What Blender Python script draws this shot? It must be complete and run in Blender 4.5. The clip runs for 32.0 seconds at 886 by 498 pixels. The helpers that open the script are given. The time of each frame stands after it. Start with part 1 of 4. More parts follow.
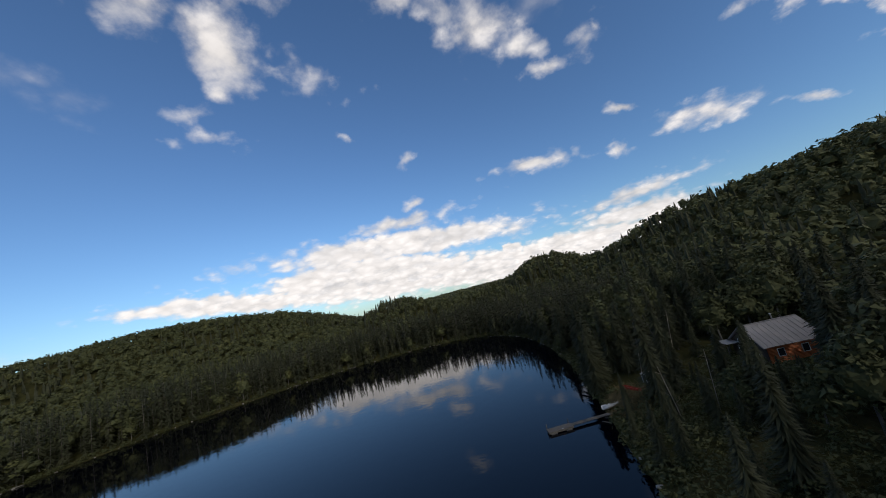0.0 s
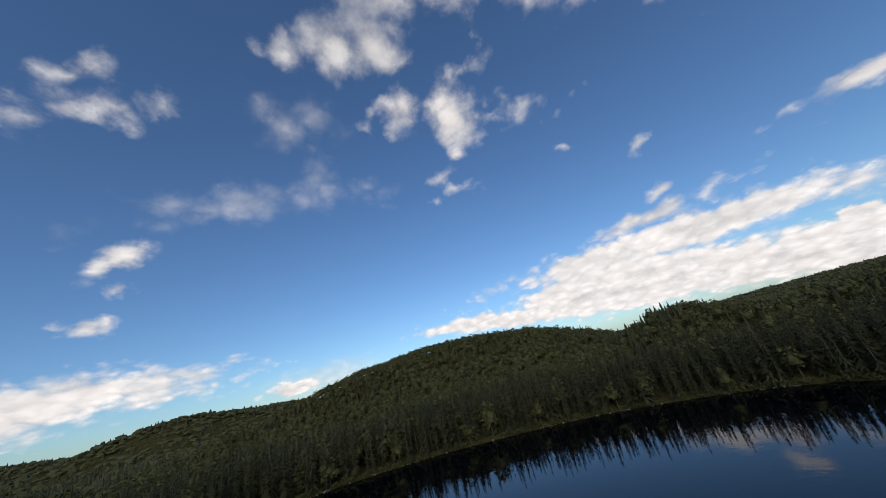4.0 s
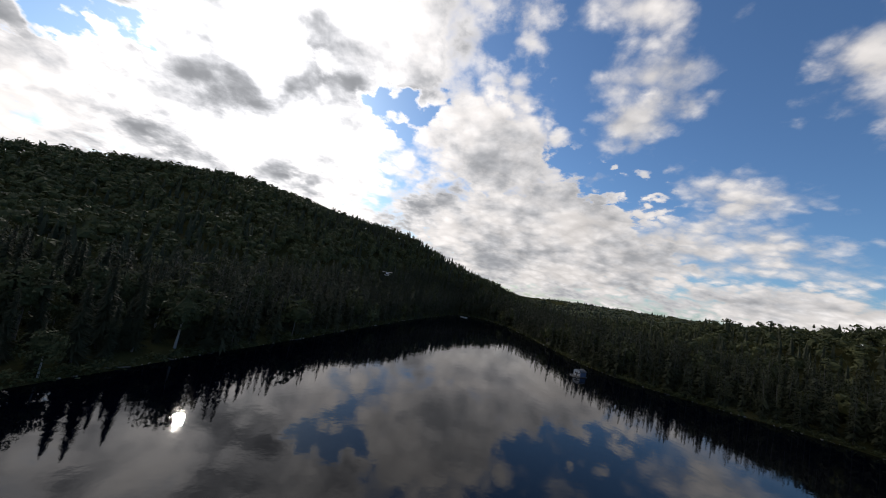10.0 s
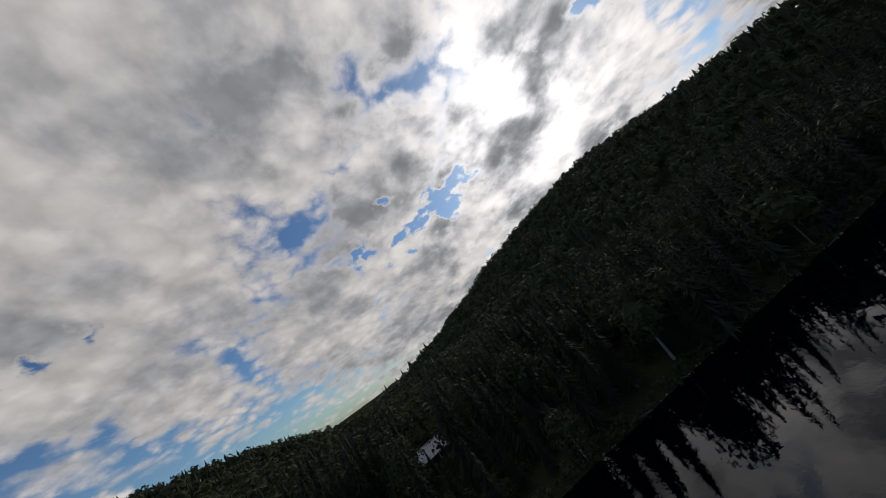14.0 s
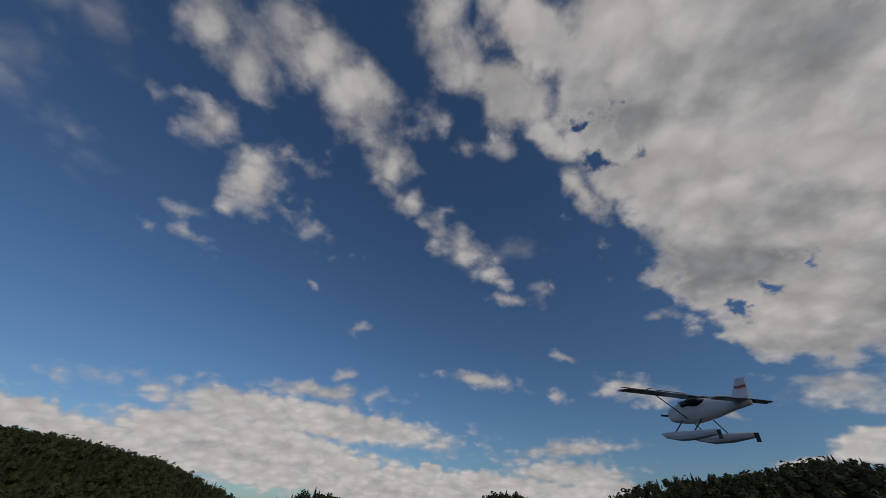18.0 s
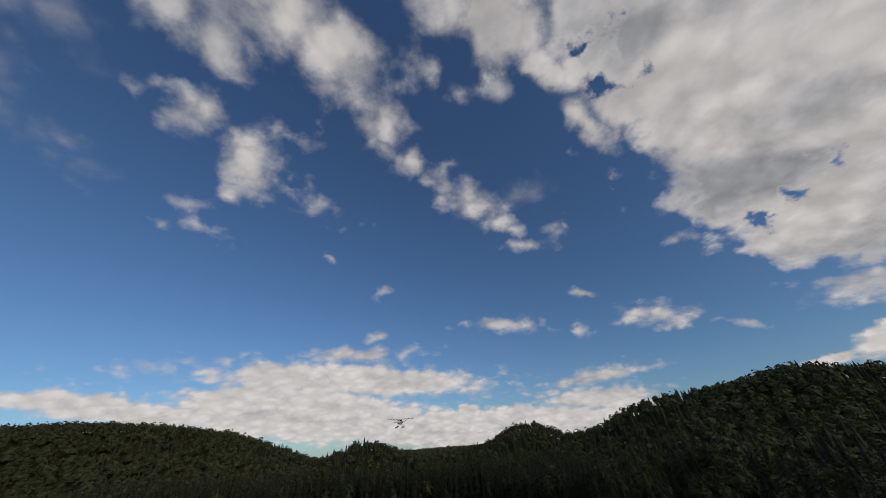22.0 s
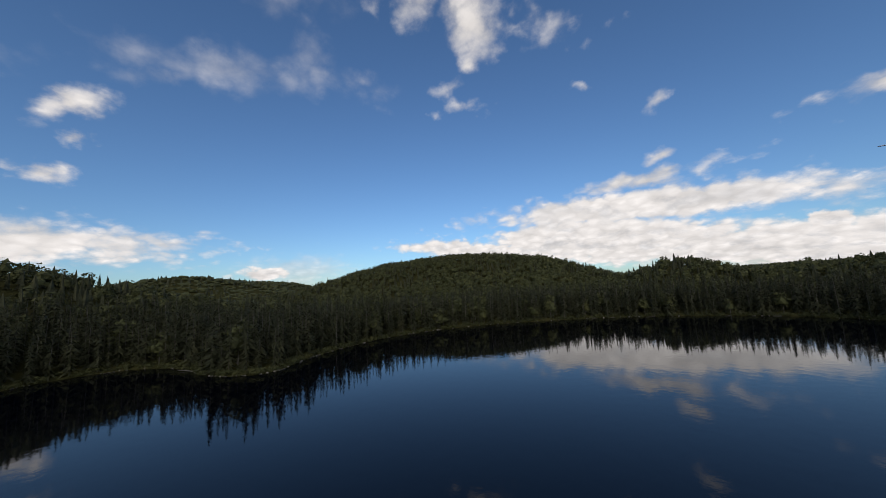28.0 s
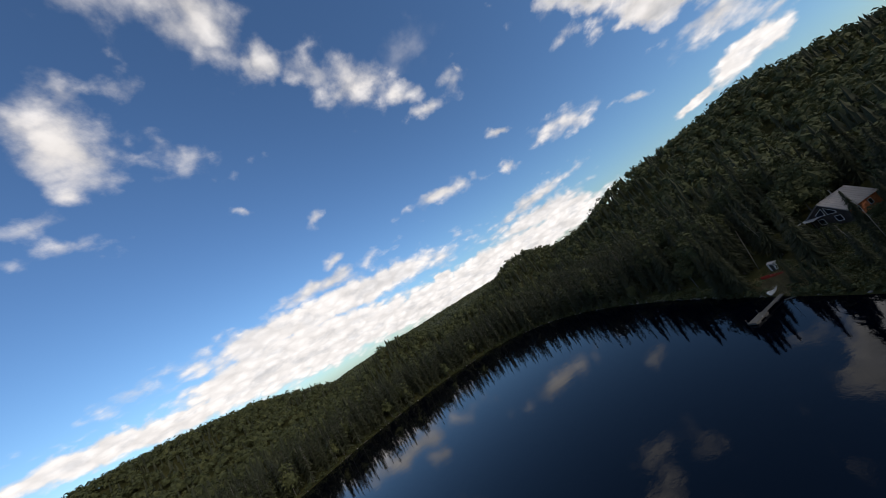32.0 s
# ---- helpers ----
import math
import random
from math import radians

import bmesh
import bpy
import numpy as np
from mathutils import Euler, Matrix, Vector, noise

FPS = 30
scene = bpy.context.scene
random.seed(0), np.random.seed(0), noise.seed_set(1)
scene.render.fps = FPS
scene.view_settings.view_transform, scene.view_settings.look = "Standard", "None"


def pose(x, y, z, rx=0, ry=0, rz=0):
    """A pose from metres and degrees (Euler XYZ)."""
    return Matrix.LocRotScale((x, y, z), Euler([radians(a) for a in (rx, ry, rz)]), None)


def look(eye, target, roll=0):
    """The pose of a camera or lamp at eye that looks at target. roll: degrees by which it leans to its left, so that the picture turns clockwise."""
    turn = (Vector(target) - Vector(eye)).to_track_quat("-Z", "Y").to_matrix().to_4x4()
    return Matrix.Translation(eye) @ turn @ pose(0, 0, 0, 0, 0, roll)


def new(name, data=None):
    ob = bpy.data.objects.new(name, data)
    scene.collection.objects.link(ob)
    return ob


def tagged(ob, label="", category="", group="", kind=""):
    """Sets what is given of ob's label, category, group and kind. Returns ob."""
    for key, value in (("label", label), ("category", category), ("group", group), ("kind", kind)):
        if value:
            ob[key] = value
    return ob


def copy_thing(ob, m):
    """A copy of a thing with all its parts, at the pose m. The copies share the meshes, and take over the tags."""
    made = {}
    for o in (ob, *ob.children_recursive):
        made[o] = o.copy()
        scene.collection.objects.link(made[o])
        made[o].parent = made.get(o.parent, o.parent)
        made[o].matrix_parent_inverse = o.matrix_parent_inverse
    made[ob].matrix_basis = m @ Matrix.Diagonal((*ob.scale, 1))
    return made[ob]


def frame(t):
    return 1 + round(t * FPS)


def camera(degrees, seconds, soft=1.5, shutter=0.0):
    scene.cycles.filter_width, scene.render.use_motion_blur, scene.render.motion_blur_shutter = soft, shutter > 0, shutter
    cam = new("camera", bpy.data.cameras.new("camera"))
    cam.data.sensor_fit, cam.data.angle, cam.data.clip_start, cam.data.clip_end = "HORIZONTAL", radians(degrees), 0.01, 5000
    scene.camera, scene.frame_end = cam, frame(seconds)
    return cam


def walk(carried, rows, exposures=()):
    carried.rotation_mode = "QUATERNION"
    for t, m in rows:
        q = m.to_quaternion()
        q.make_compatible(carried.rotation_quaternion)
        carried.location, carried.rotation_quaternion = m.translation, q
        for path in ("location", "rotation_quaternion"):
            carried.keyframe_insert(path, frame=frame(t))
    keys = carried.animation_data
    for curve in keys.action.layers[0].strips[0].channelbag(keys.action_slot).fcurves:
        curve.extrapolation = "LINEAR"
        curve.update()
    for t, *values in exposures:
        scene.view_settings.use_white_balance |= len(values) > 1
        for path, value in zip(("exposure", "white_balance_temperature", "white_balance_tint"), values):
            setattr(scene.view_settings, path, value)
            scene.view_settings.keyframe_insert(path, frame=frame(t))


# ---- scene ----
# camera and its way
cam = camera(108, 32.0, soft=0.9)
PATH = [
    (0, pose(27.05, 29.16, 21.91, 98.88, 13.83, 6.00)),
    (0.5, pose(28.21, 33.59, 21.55, 98.58, 14.57, 6.36)),
    (1, pose(29.30, 38.82, 21.19, 98.57, 15.90, 7.93)),
    (1.5, pose(30.38, 43.47, 20.84, 98.98, 16.26, 11.95)),
    (2, pose(29.83, 47.54, 20.90, 100.15, 16.61, 18.51)),
    (2.5, pose(26.80, 52.43, 22.41, 101.75, 18.59, 25.57)),
    (3, pose(20.68, 57.16, 23.62, 106.56, 20.16, 33.80)),
    (3.5, pose(15.36, 61.72, 24.24, 110.32, 24.07, 42.29)),
    (4, pose(12.76, 66.11, 24.19, 111.79, 13.40, 49.24)),
    (4.5, pose(10.31, 69.80, 23.68, 107.24, -4.31, 57.34)),
    (6.5, pose(1.26, 78.30, 20.49, 94.90, -10.52, 63.84)),
    (7, pose(-1.54, 79.58, 20.32, 94.34, -10.23, 64.00)),
    (7.5, pose(-4.91, 79.10, 19.97, 94.74, -5.72, 61.86)),
    (8, pose(-6.59, 79.47, 20.38, 91.85, -10.60, 73.07)),
    (8.5, pose(-7.92, 80.47, 21.33, 91.54, -14.16, 97.58)),
    (9, pose(-10.28, 81.00, 22.71, 94.22, -17.26, 128.64)),
    (9.5, pose(-12.76, 81.54, 23.44, 95.39, -13.24, 157.72)),
    (10, pose(-14.55, 81.49, 22.95, 95.52, -11.19, -176.28)),
    (10.5, pose(-13.11, 79.89, 22.24, 90.43, -7.97, -158.54)),
    (11, pose(-9.95, 78.00, 21.19, 90.54, 0.92, -158.46)),
    (11.5, pose(-8.19, 74.95, 20.32, 87.61, 4.76, -158.90)),
    (12, pose(-6.99, 71.59, 19.46, 84.84, 7.43, -155.51)),
    (12.5, pose(-5.01, 69.47, 18.94, 84.65, 13.47, -153.01)),
    (13, pose(-3.06, 68.25, 18.67, 84.41, 23.08, -151.66)),
    (13.5, pose(-1.55, 64.32, 19.23, 91.22, 29.79, -134.76)),
    (14, pose(-1.61, 58.87, 19.96, 106.96, 35.05, -105.25)),
    (14.5, pose(-3.10, 54.30, 19.80, 118.28, 27.01, -82.60)),
    (15, pose(-4.75, 49.54, 19.54, 126.72, 22.50, -56.62)),
    (15.5, pose(-5.93, 44.83, 19.58, 130.29, 17.31, -33.78)),
    (17.5, pose(-6.29, 26.77, 20.86, 130.60, 2.00, -13.32)),
    (18, pose(-5.81, 22.72, 20.88, 130.30, -2.06, -10.01)),
    (18.5, pose(-5.16, 18.87, 20.72, 130.85, -2.76, -5.45)),
    (19, pose(-4.39, 15.26, 20.36, 131.24, 0.98, -4.09)),
    (19.5, pose(-3.54, 11.92, 19.79, 131.30, 1.86, -3.77)),
    (20, pose(-2.68, 8.86, 19.05, 131.39, 2.70, -3.90)),
    (20.5, pose(-1.85, 6.12, 18.30, 130.78, 3.46, -4.35)),
    (21, pose(-1.10, 3.73, 17.87, 129.07, 3.43, -3.96)),
    (21.5, pose(-0.49, 1.70, 18.34, 124.97, 3.08, -3.61)),
    (22, pose(-0.00, 0.00, 20.00, 122.61, 3.56, -3.48)),
    (22.5, pose(0.30, -2.24, 20.93, 118.93, 3.62, -3.24)),
    (23, pose(0.04, -2.82, 21.96, 116.49, 4.68, -3.54)),
    (23.5, pose(-0.53, -3.79, 22.82, 115.47, 6.18, -4.25)),
    (24, pose(-1.20, -5.18, 23.51, 114.43, 7.23, -4.64)),
    (24.5, pose(-1.38, -6.71, 23.84, 114.11, 7.66, -5.36)),
    (25, pose(-0.04, -7.19, 23.61, 114.03, 4.45, -5.87)),
    (25.5, pose(1.86, -6.59, 22.65, 114.23, 0.21, -0.47)),
    (26, pose(3.05, -4.95, 21.14, 113.71, -4.76, 10.40)),
    (26.5, pose(2.72, -2.65, 19.99, 109.40, -12.63, 33.67)),
    (28.5, pose(-10.12, 9.98, 17.93, 93.17, 7.04, 40.66)),
    (29, pose(-12.53, 10.91, 17.94, 90.34, 11.28, 36.67)),
    (29.5, pose(-13.66, 12.00, 18.37, 87.55, 13.79, 28.96)),
    (30, pose(-13.96, 15.12, 20.10, 91.42, 12.15, 23.54)),
    (30.5, pose(-14.53, 18.15, 22.38, 91.77, 13.35, 14.28)),
    (31, pose(-14.79, 20.90, 24.04, 90.91, 23.17, 4.92)),
    (31.5, pose(-14.83, 25.21, 25.57, 92.52, 27.27, -2.47)),
    (32, pose(-13.31, 29.87, 27.10, 101.66, 31.44, -4.40)),
]
EXPOSURE = [
    (0.0, 0.35), (4.0, 0.3), (8.0, 0.4), (9.0, 0.45), (10.0, 0.25), (11.0, -0.08), (12.0, -0.3), (13.0, -0.3), (14.0, -0.38),
    (15.0, -0.72), (18.0, -0.66), (20.0, -0.48), (22.0, -0.3), (24.0, -0.05), (26.0, 0.05), (29.0, 0.28), (32.0, 0.4),
]
walk(cam, PATH, EXPOSURE)

# ---- sky, clouds and sun ----
SUN_AZ, SUN_EL = 141.5, 24.6

world = bpy.data.worlds.new("sky")
scene.world = world
world.use_nodes = True
wn, wl = world.node_tree.nodes, world.node_tree.links
wn.clear()


def direction(az, el):
    a, e = radians(az), radians(el)
    return Vector((math.sin(a) * math.cos(e), math.cos(a) * math.cos(e), math.sin(e)))


def wmath(op, a, b=None, c=None, clamp=False):
    n = wn.new("ShaderNodeMath")
    n.operation, n.use_clamp = op, clamp
    for i, v in enumerate((a, b, c)):
        if v is None:
            continue
        if isinstance(v, (int, float)):
            n.inputs[i].default_value = v
        else:
            wl.new(v, n.inputs[i])
    return n.outputs[0]


def wvec(op, a, b=None):
    n = wn.new("ShaderNodeVectorMath")
    n.operation = op
    for i, v in enumerate((a, b)):
        if v is None:
            continue
        if isinstance(v, (tuple, Vector)):
            n.inputs[i].default_value = v
        else:
            wl.new(v, n.inputs[i])
    return n


def wnoise(vector, scale, detail, rough=0.55, distort=0.0):
    n = wn.new("ShaderNodeTexNoise")
    n.inputs["Scale"].default_value = scale
    n.inputs["Detail"].default_value = detail
    n.inputs["Roughness"].default_value = rough
    n.inputs["Distortion"].default_value = distort
    wl.new(vector, n.inputs["Vector"])
    return n


def wramp(value, lo, hi, out_lo=0.0, out_hi=1.0):
    n = wn.new("ShaderNodeMapRange")
    n.interpolation_type = "SMOOTHSTEP"
    wl.new(value, n.inputs[0])
    for i, v in zip((1, 2, 3, 4), (lo, hi, out_lo, out_hi)):
        n.inputs[i].default_value = v
    return n.outputs[0]


def wmix(fac, a, b):
    n = wn.new("ShaderNodeMix")
    n.data_type = "RGBA"
    wl.new(fac, n.inputs[0])
    for i, v in ((6, a), (7, b)):
        if isinstance(v, tuple):
            n.inputs[i].default_value = (*v, 1)
        else:
            wl.new(v, n.inputs[i])
    return n.outputs[2]


view = wn.new("ShaderNodeTexCoord").outputs["Generated"]
wob = wnoise(view, 5.0, 4, 0.6)
shift = wvec("MULTIPLY", wvec("SUBTRACT", wob.outputs["Color"], (0.5, 0.5, 0.5)).outputs[0], (0.07, 0.07, 0.05))
bent = wvec("ADD", view, shift.outputs[0]).outputs[0]
curl = wnoise(view, 19.0, 5, 0.6)
shift = wvec("MULTIPLY", wvec("SUBTRACT", curl.outputs["Color"], (0.5, 0.5, 0.5)).outputs[0], (0.055, 0.055, 0.035))
bent = wvec("ADD", bent, shift.outputs[0]).outputs[0]
chain = []
fields = {"thin": None, "veil": None, "bright": None, "thick": None, "open": None}


def cloud(field, az, el, half_w, half_h, tilt, amount):
    """One cloud: an oval patch of sky round a direction, sizes in degrees."""
    m = wn.new("ShaderNodeMapping")
    m.vector_type = "TEXTURE"
    c = direction(az, el)
    east = Vector((math.cos(radians(az)), -math.sin(radians(az)), 0))
    up = c.cross(east) * -1
    if up.z < 0:
        up = -up
    t = radians(tilt)
    e1 = east * math.cos(t) + up * math.sin(t)
    e2 = up * math.cos(t) - east * math.sin(t)
    e3 = e1.cross(e2)
    turn = Matrix((e1, e2, e3)).transposed().to_euler()
    m.inputs["Location"].default_value = c
    m.inputs["Rotation"].default_value = turn
    m.inputs["Scale"].default_value = (math.sin(radians(half_w)) * 1.15, math.sin(radians(half_h)) * 1.25, 0.8)
    if chain:
        step = wn.new("ShaderNodeVectorMath")
        step.operation = "MULTIPLY_ADD"
        wl.new(chain[-1], step.inputs[0])
        step.inputs[1].default_value = (1e-7, 1e-7, 1e-7)
        wl.new(bent, step.inputs[2])
        wl.new(step.outputs[0], m.inputs["Vector"])
    else:
        wl.new(bent, m.inputs["Vector"])
    far = wvec("LENGTH", m.outputs[0]).outputs["Value"]
    val = wmath("MULTIPLY_ADD", far, -float(amount), float(amount))
    old = fields[field]
    fields[field] = val if old is None else wmath("SMOOTH_MAX", old, val, 0.12)
    chain.append(fields[field])


def puff(*a):
    cloud("thin", *a)


def veil(*a):
    cloud("veil", *a)


def bank(*a):
    cloud("bright", *a)


def overcast(*a):
    cloud("thick", *a)


def gap(*a):
    cloud("open", *a)


puff(-69.5, 53.9, 3.4, 2.7, 45, 0.75)
puff(-59.0, 55.8, 4.9, 4.9, 14, 1.05)
puff(-48.6, 54.6, 5.8, 5.1, -2, 1.05)
puff(-45.0, 45.6, 4.2, 4.1, 1, 1.00)
puff(-35.0, 42.1, 5.0, 5.8, 3, 1.25)
puff(-35.9, 36.3, 2.3, 1.8, 24, 0.80)
puff(-38.0, 62.5, 8.2, 5.5, 6, 1.20)
puff(-23.3, 61.9, 8.2, 6.7, -18, 1.20)
puff(-9.8, 54.8, 5.0, 7.4, 34, 1.05)
puff(-1.4, 48.0, 3.6, 3.0, 2, 0.95)
puff(-44.1, 64.9, 4.1, 2.8, 24, 0.85)
puff(-21.3, 39.4, 4.1, 3.0, -27, 0.60)
puff(-32.3, 47.6, 2.2, 3.6, 27, 0.65)
puff(-23.8, 47.6, 2.1, 1.8, 19, 0.50)
puff(6.6, 43.9, 3.7, 4.5, 26, 0.65)
puff(13.2, 39.7, 6.6, 4.5, -43, 0.90)
puff(17.7, 35.8, 4.8, 1.9, -20, 0.85)
puff(22.2, 31.5, 3.8, 1.2, -12, 0.80)
puff(28.5, 31.4, 2.1, 2.4, -58, 0.60)
veil(24.3, 39.1, 6.4, 2.4, -5, 0.63)
puff(-38.7, 30.7, 3.5, 1.3, 4, 0.50)
puff(14.8, 58.0, 3.5, 2.4, 9, 0.50)
puff(25.9, 56.6, 3.0, 2.5, -20, 0.50)
puff(0.1, 63.0, 3.0, 5.1, 11, 0.50)
veil(-71.7, 44.6, 4.6, 3.9, 40, 0.75)
veil(-65.8, 45.0, 3.3, 5.3, 82, 0.68)
veil(-64.9, 37.0, 3.5, 4.7, 7, 0.68)
veil(-58.6, 34.4, 1.7, 5.0, 59, 0.54)
veil(-53.1, 33.1, 3.1, 2.2, -5, 0.51)
veil(-56.4, 64.9, 6.3, 2.3, 53, 0.83)
puff(-52.5, 45.4, 2.1, 1.4, 33, 0.50)
puff(-0.3, 75.8, 4.9, 5.9, 16, 1.05)
puff(15.3, 69.6, 6.9, 5.3, -38, 1.15)
overcast(31.0, 65.0, 8.3, 5.6, -62, 1.15)
overcast(45.0, 71.3, 7.2, 5.1, -40, 1.20)
puff(38.5, 55.9, 7.3, 2.7, -70, 1.30)
puff(42.3, 46.3, 6.7, 2.7, -73, 1.30)
overcast(71.1, 48.3, 17.0, 12.2, -62, 1.45)
overcast(61.9, 32.0, 14.2, 10.5, -83, 1.45)
overcast(60.7, 21.6, 7.0, 5.9, -69, 1.35)
overcast(55.6, 44.9, 9.2, 6.8, -74, 1.30)
overcast(55.2, 27.3, 6.9, 5.2, -76, 1.20)
overcast(55.6, 19.3, 3.3, 2.0, -55, 1.10)
gap(48.6, 55.9, 1.6, 6.4, -3, 0.60)
gap(54.1, 52.3, 1.8, 3.0, -11, 0.70)
gap(64.7, 32.0, 2.3, 0.8, -42, 0.95)
gap(63.7, 26.6, 2.0, 1.0, -55, 0.60)
gap(57.3, 23.6, 1.6, 2.0, -72, 0.40)
puff(-11.0, 11.0, 30.5, 2.9, -3, 1.10)
puff(-21.3, 12.2, 12.9, 1.6, 5, 0.90)
bank(-22.3, 7.7, 12.6, 2.6, -1, 1.10)
bank(-9.0, 5.1, 17.9, 2.7, -7, 1.00)
bank(-36.0, 6.5, 16.1, 1.4, -5, 0.95)
bank(2.0, 3.3, 12.4, 1.9, -10, 0.90)
bank(8.3, 5.6, 1.9, 1.4, -5, 1.30)
bank(17.6, 3.8, 16.3, 2.1, -2, 0.90)
bank(31.5, 3.9, 4.5, 1.4, 1, 1.10)
puff(26.6, 6.0, 10.0, 2.0, -3, 1.00)
puff(28.5, 8.8, 9.8, 1.3, 4, 1.00)
puff(-9.4, 14.9, 11.2, 1.5, 4, 1.00)
puff(-7.0, 17.7, 2.7, 1.0, 5, 0.90)
puff(15.3, 18.0, 8.4, 1.7, -5, 1.05)
puff(28.6, 15.8, 2.1, 1.0, -11, 0.90)
puff(40.0, 15.6, 6.3, 1.9, -19, 1.05)
puff(29.9, 21.1, 3.0, 0.9, -20, 1.00)
puff(59.7, 12.5, 6.5, 1.8, -2, 1.10)
puff(48.9, 11.5, 1.8, 0.7, -10, 0.95)
bank(59.3, 7.2, 4.8, 1.6, 4, 1.00)
bank(52.8, 6.6, 3.1, 0.7, 3, 0.90)
puff(46.9, 24.5, 2.6, 1.1, -0, 0.85)
puff(-6.7, 25.4, 2.5, 1.0, 37, 0.70)
puff(-16.2, 29.5, 1.7, 0.7, -20, 0.60)
puff(30.7, 32.4, 1.0, 0.9, 25, 0.60)
puff(-12.6, 35.6, 1.9, 0.8, 7, 0.30)
veil(-66.9, 4.3, 9.2, 2.7, 3, 1.65)
bank(-71.5, 3.8, 4.5, 1.0, -0, 0.80)
veil(-76.3, 32.4, 18.3, 2.7, 10, 0.93)
veil(-84.3, 29.3, 6.3, 1.3, 23, 0.90)
veil(-63.8, 34.7, 5.3, 2.0, -18, 0.75)
veil(-56.1, 34.7, 3.7, 1.4, -6, 0.68)
puff(-39.5, 33.8, 3.9, 1.1, 11, 0.50)
puff(-92.9, 23.2, 4.1, 1.8, 29, 1.05)
puff(-92.1, 20.0, 1.8, 1.0, 0, 1.00)
puff(-95.2, 15.5, 2.5, 1.5, 16, 1.05)
puff(-108.2, 37.0, 5.0, 2.3, -4, 0.85)
puff(-95.5, 41.7, 6.8, 2.6, 16, 0.80)
puff(-100.8, 43.6, 4.2, 1.4, 36, 0.60)
bank(-10.1, 11.0, 23.2, 2.3, -3, 0.95)
bank(-14.2, 6.0, 19.2, 3.7, -6, 1.00)
bank(7.6, 2.9, 23.1, 3.0, -5, 0.95)
bank(27.4, 5.7, 8.5, 1.6, -3, 0.70)
bank(25.7, 2.2, 14.3, 2.2, 2, 0.90)
overcast(69.7, 47.3, 22.5, 16.3, -60, 1.50)
overcast(65.6, 29.9, 13.7, 12.8, -82, 1.50)
puff(64.3, 9.3, 4.1, 1.2, -9, .9)
puff(-106.8, 6.5, 30.2, 3.3, 4, 1.15)
puff(-119.6, 6.8, 10.1, 3.4, -1, 1.1)
puff(-118.3, 19.1, 3.7, 1.6, 21, .75)
puff(-115.0, 23.4, 5.7, 1.6, 12, .8)
puff(-124.5, 18.7, 3.1, 1.6, 36, .8)
puff(-114.1, 17.1, 3.5, 0.9, 21, .8)
puff(-123.3, 16.1, 2.4, 0.9, 29, .7)
puff(-155.8, 34.6, 6.8, 5.0, -9, 1)
puff(-158.2, 42.6, 9.3, 3.4, -16, .9)
puff(-131.3, 31.1, 3.7, 3.9, 4, 1)
puff(-129.1, 25.3, 3.7, 2.6, -21, .95)
puff(-142.5, 17.4, 6.2, 3.3, 0, .95)
puff(-161.4, 20.2, 2.6, 1.1, 13, .7)
puff(-148.5, 11.8, 22.5, 4.8, -7, 1.2)
puff(-133.3, 12.5, 2.4, 1.1, -7, .7)
puff(-133.1, 32.5, 5.0, 4.1, 45, .95)
puff(-128.1, 27.8, 5.3, 3.6, 7, .95)
puff(-117.3, 25.8, 5.1, 2.0, 3, .8)
puff(-143.3, 18.6, 7.7, 3.4, -15, .9)
puff(-156.0, 30.1, 8.0, 4.5, 28, 1.2)
puff(-119.4, 37.6, 2.3, 1.5, 11, .8)
puff(-110.4, 37.5, 4.0, 2.1, 7, .8)
overcast(67.0, 36.7, 16.0, 13.7, -79, 1.25)
overcast(101.5, 45.0, 14.1, 14.7, -71, 1.3)
overcast(68.4, 17.5, 14.4, 6.2, -40, 1.1)
overcast(91.8, 14.8, 12.3, 11.3, -58, 1.3)
overcast(141.6, 19.0, 26.0, 16.8, 4, 1.5)
overcast(114.6, 13.9, 19.3, 8.7, -4, 1.4)
overcast(113.1, 28.9, 18.3, 8.7, 23, 1.4)
overcast(156.1, 34.8, 17.0, 11.9, -4, 1.4)
overcast(179.6, 23.7, 14.1, 9.1, -17, 1.3)
overcast(-176.8, 10.6, 23.7, 7.4, -1, 1.4)
overcast(-155.2, 8.2, 12.3, 5.0, -1, 1.1)
overcast(-166.4, 12.6, 18.5, 9.5, 2, 1.3)
gap(163.7, 26.8, 4.4, 2.8, 8, 1)
gap(112.8, 20.1, 4.4, 1.5, 10, 1)
gap(121.7, 22.2, 5.7, 1.7, 1, 1)
gap(100.6, 20.1, 1.2, 1.1, 20, 1)
gap(111.0, 27.1, 2.2, 1.1, 12, .8)
gap(-158.0, 20.6, 9.5, 3.5, -22, 1.2)
gap(167.3, 28.3, 2.7, 1.7, 17, .5)
gap(117.4, 20.0, 6.9, 2.9, 3, 1)
gap(102.2, 20.8, 2.3, 1.2, -36, .8)
gap(67.7, 30.2, 1.9, 1.1, -31, .7)
gap(109.2, 28.9, 1.5, 1.1, -50, .7)
bank(-106.8, 6.5, 30, 2.8, 4, 0.75)
overcast(-170, 5, 30, 5, 0, 1.2)
overcast(-132, 4, 24, 4, 0, 1.0)
overcast(125, 62, 34, 20, 0, 1.3)
overcast(150, 50, 24, 12, 0, 1.4)
overcast(110, 6, 26, 6, 0, 1.2)
overcast(150, 4, 30, 8, 0, 1.3)
overcast(72.0, 30.0, 16.0, 14.0, -60, 1.3)
